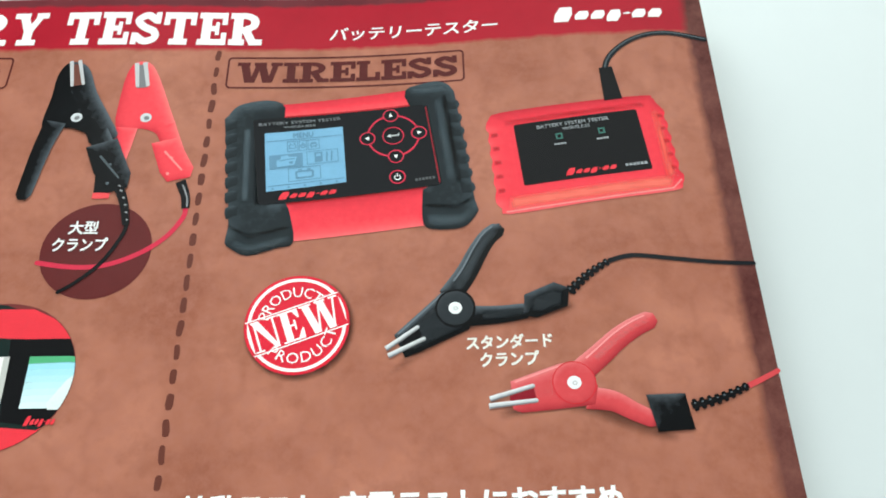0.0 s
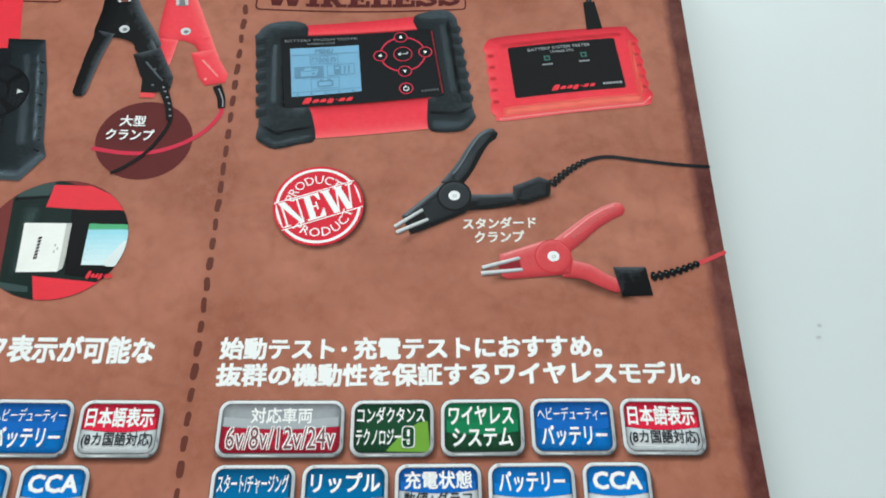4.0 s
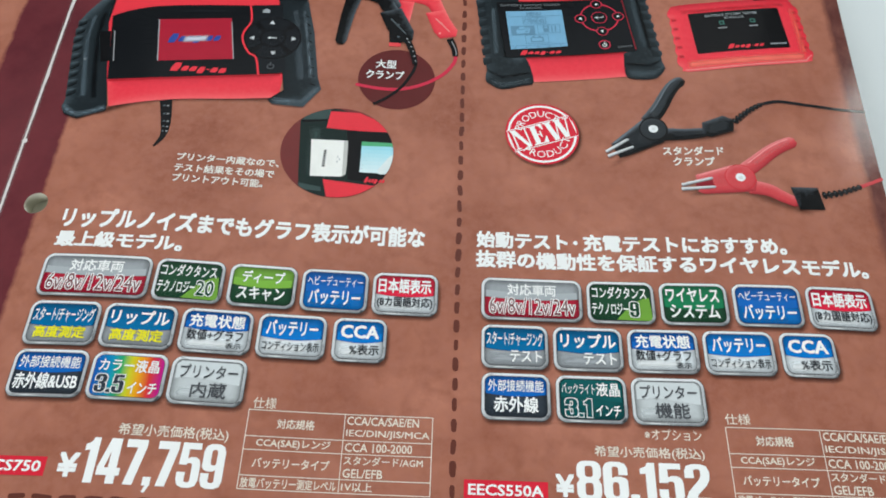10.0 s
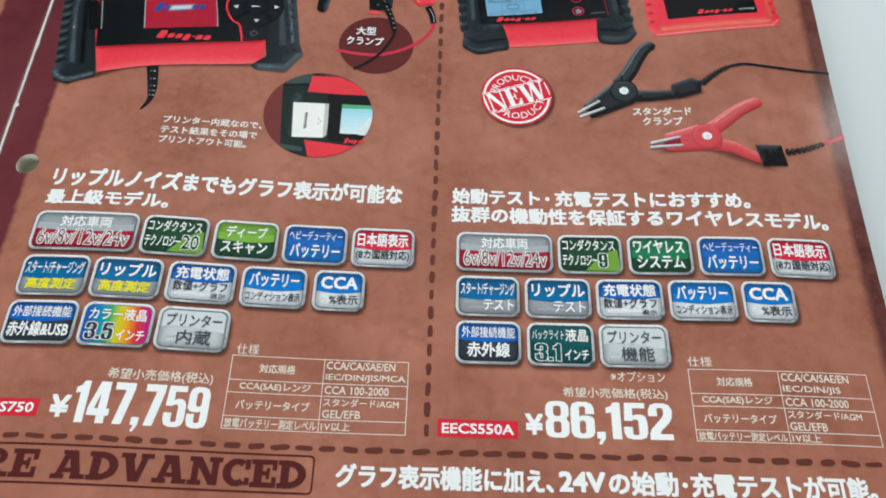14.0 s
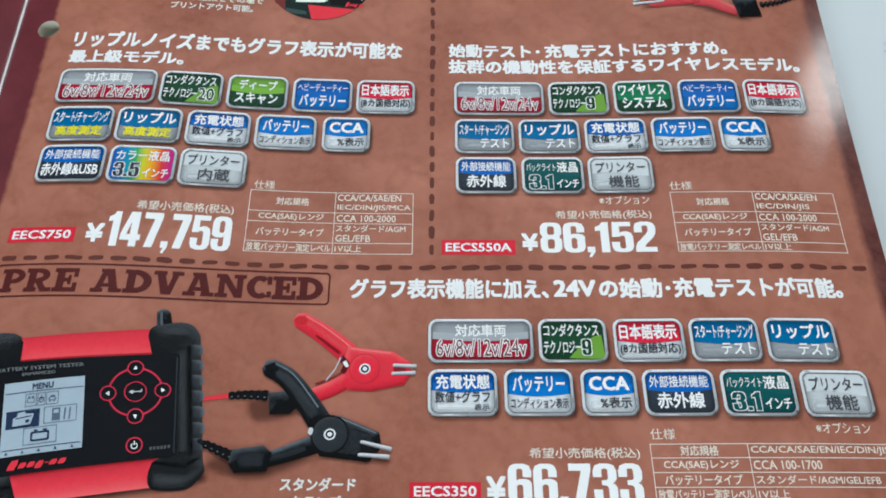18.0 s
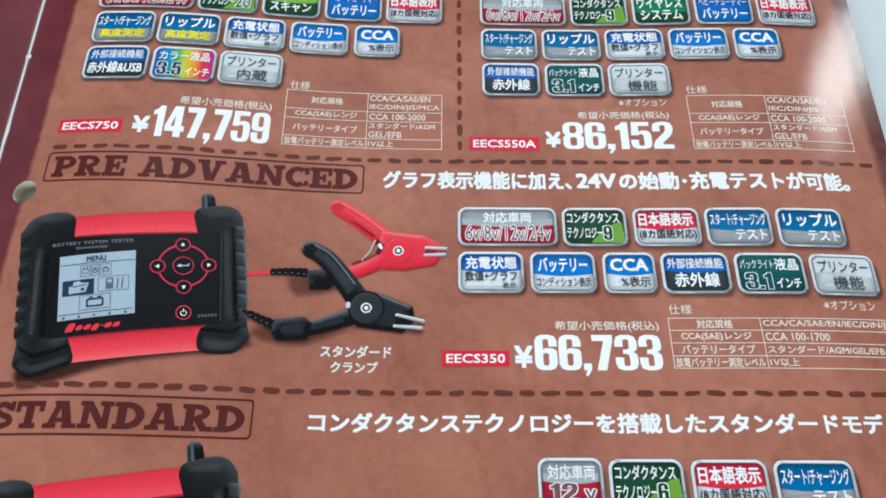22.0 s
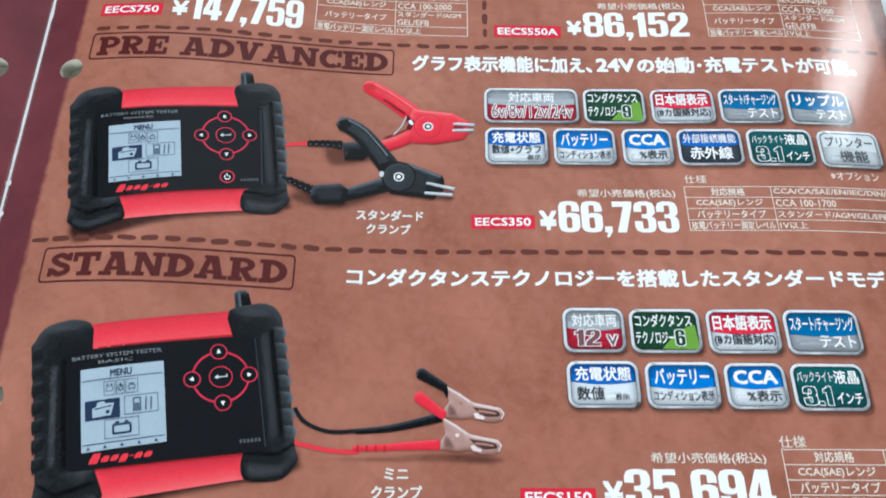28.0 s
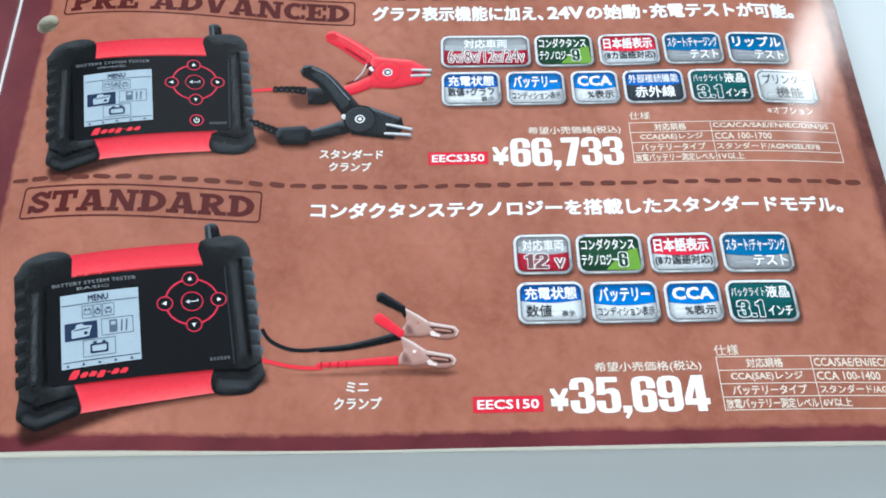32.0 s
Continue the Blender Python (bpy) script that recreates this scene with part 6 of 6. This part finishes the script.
b_ = big_clamp([(73.9, 261.6), (75.4, 265.0), (78.4, 265.1), (80.6, 262.8), (82.7, 257.6), (87.2, 250.0), (88.6, 246.4), (84.0, 244.6), (82.2, 247.4), (78.0, 248.7), (75.4, 247.4), (73.2, 249.6), (73.8, 256.4)],
               [(75.8, 250.2), (74.4, 243.4), (73.2, 233.2)], [(84.6, 247.6), (86.8, 244.0), (88.6, 240.6)], [(83.0, 244.0), (88.8, 246.2), (92.7, 238.0), (92.5, 234.8), (89.0, 233.6), (85.6, 238.0)], CB, (79.8, 251.2), "printed large black battery clamp", 5.0)
for a, b in (((76.1, 265.6), (77.4, 259.2)), ((77.8, 265.8), (79.6, 259.6))):
    piece("jaw_insert", [ribbon([a, b], 0.8, 0.65)], STEEL, b_, 8.0, "bright steel jaw insert")
piece("jaw_slot", [[(76.4, 264.6), (77.9, 264.8), (79.4, 259.4), (77.4, 259.0)]], ink(0.16, 0.06, 0.045), b_, 7.6)
piece("cable", [ribbon(spline([(91.4, 233.9), (92.9, 230.1), (93.7, 226.3), (92.4, 222.5), (90.0, 218.4), (86.4, 214.9), (83.7, 213.1)], 6), 0.8, 0.7)], BLACK, b_, 5.2)
sm = spline([(90.8, 235.2), (92.6, 231.0), (93.6, 226.6)], 6)
piece("cable_sleeve", [ribbon(sm, 2.0, 1.3, False)], BLACK, b_, 7.4)
for k in range(0, 11, 2):
    x_, y_ = sm[k]
    piece("sleeve_rib", [ribbon([(x_ + 0.15, y_ - 0.2), (x_ + 0.35, y_ + 0.1)], 0.62 - 0.02 * k, cap=False)], SILVER_D, b_, 8.0)

# the printer inset in its round window
DK = ink(0.009, 0.020, 0.018)
inset = piece("printer_inset", [oval(75.8, 197.8, 13.9, 13.2, 48)], ink(0.17, 0.034, 0.032), book, 1.2, "round inset picture of a tester's printer")


def in_disc(pts, cx=75.8, cy=197.8, rx=13.8, ry=13.1):
    """Points kept inside the round window."""
    out = []
    for x, y in pts:
        k = math.hypot((x - cx) / rx, (y - cy) / ry)
        out.append((cx + (x - cx) / k, cy + (y - cy) / k) if k > 1 else (x, y))
    return out


def seg(a, b, n=10):
    return [(a[0] + (b[0] - a[0]) * i / n, a[1] + (b[1] - a[1]) * i / n) for i in range(n)]


def clip_poly(pts):
    out = []
    for a, b in zip(pts, pts[1:] + pts[:1]):
        out += seg(a, b)
    return in_disc(out)


piece("tester_side", [clip_poly([(65.6, 208.1), (68.4, 211.1), (74.0, 211.3), (90.0, 205.0), (90.0, 188.0), (77.0, 184.6), (70.4, 184.5), (67.5, 186.2), (66.9, 192.2)])], DK, inset, 2.0)
soft("side_sheen", clip_poly([(67.6, 205.4), (72.2, 205.6), (72.6, 189.4), (68.0, 189.6)]), (0.035, 0.060, 0.056), inset, 2.2, 0.9, 1.6)
piece("tester_corner", [clip_poly([(66.2, 206.8), (68.3, 210.8), (73.2, 210.6), (72.5, 207.5)])], ink(0.045, 0.075, 0.072), inset, 2.4)
piece("tester_corner", [clip_poly([(67.4, 188.2), (72.8, 187.4), (73.0, 186.2), (67.7, 186.5)])], ink(0.045, 0.075, 0.072), inset, 2.4)
piece("tester_edge", [clip_poly([(66.1, 206.6), (72.5, 207.3), (72.5, 206.8), (66.2, 206.0)])], BLACK, inset, 2.5)
piece("tester_red", [clip_poly([(73.0, 209.9), (80.4, 209.9), (90.2, 205.4), (90.0, 203.9), (72.4, 204.7)])], RED, inset, 2.6)
piece("tester_red", [clip_poly([(73.1, 189.6), (88.3, 188.3), (86.0, 183.4), (74.4, 184.6)])], RED, inset, 2.6)
piece("face_plate", [clip_poly([(77.6, 204.3), (90.4, 204.4), (90.4, 188.6), (79.0, 190.0)])], BLACK, inset, 3.0)
piece("paper_strip", [[(69.1, 201.0), (78.2, 201.2), (78.5, 194.0), (78.4, 191.3), (77.4, 190.6), (69.9, 190.3)]], ink(0.90, 0.89, 0.85), inset, 3.4, "white printed paper strip")
piece("strip_shade", [[(77.2, 201.1), (78.2, 201.2), (78.5, 194.0), (78.4, 191.3), (77.6, 190.8)]], ink(0.55, 0.55, 0.52), inset, 3.7)
for k in range(7):
    piece("strip_mark", [[(72.5, 197.9 - 0.72 * k), (73.2, 198.1 - 0.72 * k), (73.1, 197.6 - 0.72 * k), (72.4, 197.4 - 0.72 * k)]], BLACK, inset, 4.0)
pieces("strip_words", [bar(75.9 + 0.5 * (k % 2), 194.6 + 0.7 * k, 76.15 + 0.5 * (k % 2), 195.1 + 0.7 * k) for k in range(3)], GREY, inset, 4.0)
for k in range(8):
    t_ = k / 7
    piece("screen", [clip_poly([(81.6 + 0.02 * k, 201.1 - 1.12 * k), (90.4, 201.2 - 1.12 * k), (90.4, 200.0 - 1.12 * k), (81.65, 200.0 - 1.12 * k)])], ink(0.30 + 0.40 * t_, 0.70 + 0.15 * t_, 0.82 + 0.06 * t_), inset, 3.4)
piece("screen_glow", [clip_poly([(90.4, 198.5), (88.6, 197.0), (86.0, 193.0), (86.4, 191.9), (90.4, 191.9)])], ink(0.75, 0.82, 0.82), inset, 3.9)
piece("screen_head", [clip_poly([(81.6, 201.2), (90.4, 201.2), (90.4, 200.2), (81.6, 199.9)])], ink(0.10, 0.42, 0.20), inset, 4.0)
emblem(83.0, 189.3, 87.9, 190.9, RED, inset, 4.0)


def big_tester():
    """The large tester with colour screen and round key pad."""
    soft_shadow(spline([(17.0, 206.4), (30.0, 209.6), (58.0, 211.4), (58.0, 213.4), (30.0, 211.6), (17.0, 208.4)], 4, True))
    low = spline([(59.3, 213.1), (48.0, 211.7), (36.8, 210.7), (27.0, 209.2), (18.0, 207.0)], 4)
    top = spline([(11.7, 237.2), (15.9, 239.5), (22.8, 241.7), (34.1, 243.1), (48.0, 244.1), (55.5, 244.4)], 4)
    body = piece("printed_tester", [low + [(9.0, 237.0), (8.0, 256.0), (55.0, 260.0), (60.0, 232.0)]], RED, book, 2.0, "printed large red and black tester with colour screen")
    rounded("body_panel", low + [(15.6, 215.8), (31.2, 217.4), (58.8, 221.0)], SHELL, body, 2.4, "", width=1.4, way=(0.0, -0.8))
    piece("body_edge", [ribbon([(16.0, 215.2), (31.2, 216.9), (58.6, 220.5)], 0.5, 0.5, False)], RED_D, body, 2.5)
    piece("face_plate", [top + [(59.0, 221.0), (52.5, 220.1), (31.2, 217.4), (15.6, 215.6)]], PLATE, body, 4.0)
    lg = [(10.0, 247.0)] + spline([(9.0, 244.2), (7.2, 242.2), (3.9, 235.6), (3.9, 228.9), (5.0, 219.6), (6.7, 209.4)], 3) + [(6.4, 206.6), (7.4, 204.4), (9.3, 203.5), (11.2, 202.9), (17.6, 205.6), (17.5, 207.6), (15.3, 216.4), (13.0, 226.0), (11.2, 235.2), (11.4, 247.0)]
    rounded("left_grip", lg, RUBBER_B, body, 4.6, "blue-black ribbed rubber grip", width=1.6)
    rg = [(54.8, 247.5), (57.8, 232.0), (59.2, 221.2), (60.2, 215.6), (56.6, 212.2), (57.9, 210.9), (65.8, 210.6), (69.8, 216.7), (68.5, 220.4), (66.0, 235.3), (62.9, 247.5)]
    rounded("right_grip", rg, RUBBER_B, body, 4.6, "blue-black ribbed rubber grip", width=1.6, way=(0.5, -0.6))
    for k in range(9):
        y = 209.5 + 2.9 * k
        x = 6.7 - 0.155 * (y - 209.4) if y < 229 else 3.8
        rounded("grip_rib", [(x - 0.2, y), (x + 1.0, y + 0.5), (x + 2.0, y + 1.4), (x + 1.9, y + 2.9), (x + 0.8, y + 2.7), (x - 0.5, y + 2.2)], RUBBER_B, body, 5.0, "", width=0.8, step=0.6)
        piece("grip_notch", [ribbon([(67.9 - 0.175 * (y - 211), y + 8.2), (66.6 - 0.175 * (y - 211), y + 8.8)], 0.35, 0.3)], BLACK, body, 5.2)
    soft("grip_sheen", ribbon([(10.9, 209.5), (9.0, 218.5), (7.0, 229.0), (7.2, 237.0)], 2.2, 1.6), (0.11, 0.15, 0.18), body, 5.4, 0.7, 0.9)
    soft("grip_shade", ribbon([(13.6, 209.0), (11.6, 219.0), (9.8, 229.0), (9.6, 238.0)], 2.0, 1.6), (0.002, 0.002, 0.003), body, 5.3, 0.8, 0.8)
    soft("grip_sheen", ribbon([(64.2, 219.0), (62.6, 229.0), (60.0, 243.0)], 3.0, 2.2), (0.085, 0.11, 0.13), body, 4.9, 0.6, 1.1)
    soft("grip_sheen", ribbon([(66.8, 220.0), (64.8, 231.0), (62.4, 243.0)], 1.5, 1.2), (0.13, 0.17, 0.20), body, 5.4, 0.8, 0.6)
    soft("grip_corner", ribbon(spline([(7.0, 207.6), (8.0, 205.6), (11.4, 204.4), (17.0, 206.6)], 4), 2.4, 2.2), (0.12, 0.16, 0.19), body, 5.3, 0.85, 1.0)
    soft("grip_corner", ribbon([(57.6, 212.2), (65.2, 212.2), (68.8, 217.0)], 2.4, 2.0), (0.12, 0.16, 0.19), body, 5.3, 0.85, 1.0)
    piece("face_line", [ribbon([(13.5, 232.0), (15.6, 221.8)], 0.35, 0.3)], SILVER_D, body, 5.0)
    piece("face_slot", [ribbon([(29.5, 240.3), (41.0, 241.5)], 0.9, 0.9)], GRIP, body, 5.0)
    piece("face_edge", [[(9.8, 231.4), (12.6, 231.8), (14.6, 221.6), (12.4, 221.2)]], BLACK, body, 5.6)
    s = quad((24.3, 236.9), (43.2, 239.0), (46.0, 224.7), (26.9, 222.5))
    scr = piece("screen", [mapped(s, bar(0, 0, 1, 1))], ink(0.40, 0.014, 0.035), body, 5.0, "crimson colour screen")
    piece("screen_edge", [mapped(s, bar(-0.012, 0.0, 0.004, 1.0))], GREY, body, 5.4)
    piece("screen_edge", [mapped(s, bar(0.992, 0.0, 1.006, 0.9))], GREY, body, 5.4)
    emblem(0.12, 0.42, 0.82, 0.64, ink(0.035, 0.065, 0.30), body, 6.0, s)
    soft("mark_core", mapped(s, [(0.30, 0.40), (0.66, 0.42), (0.70, 0.60), (0.34, 0.59)]), (0.70, 0.72, 0.82), body, 6.6, 0.85, 1.0, 0.5)
    emblem(30.6, 219.4, 44.6, 222.3, RED, body, 5.0)
    cx, cy = 55.2, 232.8
    piece("key_panel", [[(48.6, 244.2), (56.2, 244.9), (60.0, 221.3), (52.9, 220.4), (51.6, 226.4), (48.2, 231.4), (48.6, 238.6)]], GRIP, body, 5.0)
    piece("key_line", [ribbon(spline([(47.5, 244.3), (48.6, 238.5), (47.2, 234.2), (47.5, 231.0), (49.5, 227.3), (51.7, 225.6), (53.2, 219.8)], 5), 0.55, cap=False)], RED, body, 6.4, "thin red line round the key pad")
    pad = piece("key_pad", [oval(cx, cy, 7.5, 7.3, 40)], BLACK, body, 6.0, "round black key pad")
    for dx, dy, turn in ((-0.9, 5.3, 90), (0.7, -5.1, 270), (-5.4, -0.4, 180), (5.4, 0.1, 0)):
        a = turn - 38
        seg_ = oval(cx, cy, 7.1, 6.9, 14, a, a + 76) + oval(cx, cy, 3.5, 3.3, 14, a, a + 76)[::-1]
        piece("key", [seg_], GRIP, body, 6.5)
        piece("key_arrow", [[(cx + dx + 0.85 * math.cos(radians(turn + b)), cy + dy + 0.8 * math.sin(radians(turn + b))) for b in (0, 120, 240)]], SILVER, body, 7.0)
    piece("enter_key", [oval(cx, cy, 3.0, 2.8, 24)], GRIP, body, 6.6)
    piece("enter_arrow", [bar(cx - 1.0, cy - 0.15, cx + 1.0, cy + 0.15)], SILVER, body, 7.2)
    piece("enter_arrow", [[(cx - 1.5, cy), (cx - 0.6, cy + 0.5), (cx - 0.6, cy - 0.5)]], SILVER, body, 7.4)
    piece("home_mark", [[(51.2, 241.6), (53.1, 241.7), (53.1, 242.6), (52.1, 243.3), (51.1, 242.5)]], GREY, body, 6.8)
    piece("power_mark", [oval(55.9, 223.0, 1.0, 0.95, 16, 120, 420) + oval(55.9, 223.0, 0.68, 0.65, 16, 120, 420)[::-1]], GREY_M, body, 6.8)
    piece("power_mark", [bar(55.6, 223.3, 55.95, 224.4)], GREY_M, body, 6.8)
    cab = spline([(31.7, 209.9), (33.0, 203.3), (33.2, 199.0), (31.6, 195.6)], 6)
    piece("cable", [ribbon(cab[:7], 3.1, 2.5, False)], BLACK, body, 2.2, "black ribbed cable stub")
    piece("cable", [ribbon(cab[6:], 2.5, 0.35, False)], BLACK, body, 2.2)
    for k in range(5):
        x, y = cab[2 + 2 * k]
        piece("sleeve_rib", [bar(x - 0.7, y - 0.2, x - 0.15, y + 0.25)], GRIP_L, body, 2.8)
        piece("sleeve_rib", [bar(x + 0.2, y - 0.2, x + 0.75, y + 0.25)], SILVER_D, body, 2.8)


big_tester()

# the stamp
def stamp():
    cx, cy, r = 126.9, 206.5, 9.35
    body = piece("stamp", [oval(cx, cy, r, r, 48)], TAG, book, 1.4, "round red and white new-product stamp")
    soft("stamp_shadow", oval(cx + 0.45, cy - 0.6, r + 0.8, r + 0.7, 40), (0.035, 0.010, 0.007), body, 0.5, 0.8, 1.2, 1.6)
    piece("stamp_ring", [oval(cx, cy, r - 0.55, r - 0.55, 48), oval(cx, cy, r - 1.15, r - 1.15, 48)], WHITE, body, 2.0)
    tilt = radians(19.5)

    def turned(x, y):
        return cx + x * math.cos(tilt) - y * math.sin(tilt), cy + x * math.sin(tilt) + y * math.cos(tilt)

    piece("stamp_field", [[turned(*p) for p in bar(-8.2, -3.3, 8.4, 3.3)]], TAG, body, 2.6)
    for y in (3.25, -3.3):
        piece("stamp_edge", [[turned(*p) for p in bar(-8.6, y - 0.12, 8.6, y + 0.12)]], WHITE, body, 3.0)
    serif = {"N": (1.04, [bar(0.12, 0, 0.20, 1), [(0.02, 1), (0.34, 1), (0.93, 0), (0.76, 0)], bar(0.84, 0, 0.92, 1), bar(0.0, 0, 0.32, 0.05), bar(0.70, 0.95, 1.04, 1)]),
             "E": (0.86, [bar(0.12, 0, 0.40, 1), bar(0, 0.94, 0.80, 1), bar(0, 0, 0.84, 0.06), bar(0.3, 0.47, 0.62, 0.53), bar(0.55, 0.34, 0.62, 0.66),
                          [(0.80, 1), (0.80, 0.70), (0.74, 0.70), (0.58, 0.95)], [(0.84, 0), (0.86, 0.32), (0.79, 0.32), (0.58, 0.05)]]),
             "W": (1.50, [slope(0.46, 0.22, 0.28), slope(0.53, 0.76, 0.08), slope(1.04, 0.80, 0.28), slope(1.11, 1.34, 0.08), bar(0, 0.94, 0.46, 1), bar(0.60, 0.94, 1.02, 1), bar(1.16, 0.94, 1.5, 1)])}
    x = 0.0
    for c in "NEW":
        w, shapes = serif[c]
        pieces("stamp_letter", [[turned(-8.0 + (x + px) * 4.68, -2.95 + py * 5.9) for px, py in sh] for sh in shapes], WHITE, body, 3.4)
        x += w + 0.02
    for up in (1, -1):
        def bent(x, y):
            a = radians(90) - x / 6.2
            rad = 5.0 + y if up > 0 else 7.4 - y
            if up < 0:
                a = radians(-90) + x / 6.2
            return turned(rad * math.cos(a), rad * math.sin(a))
        writing("stamp_arc_word", "PRODUCT", -6.7, 0.1, 6.7, 2.1, WHITE, body, 3.0, 0.0, place=bent)


stamp()
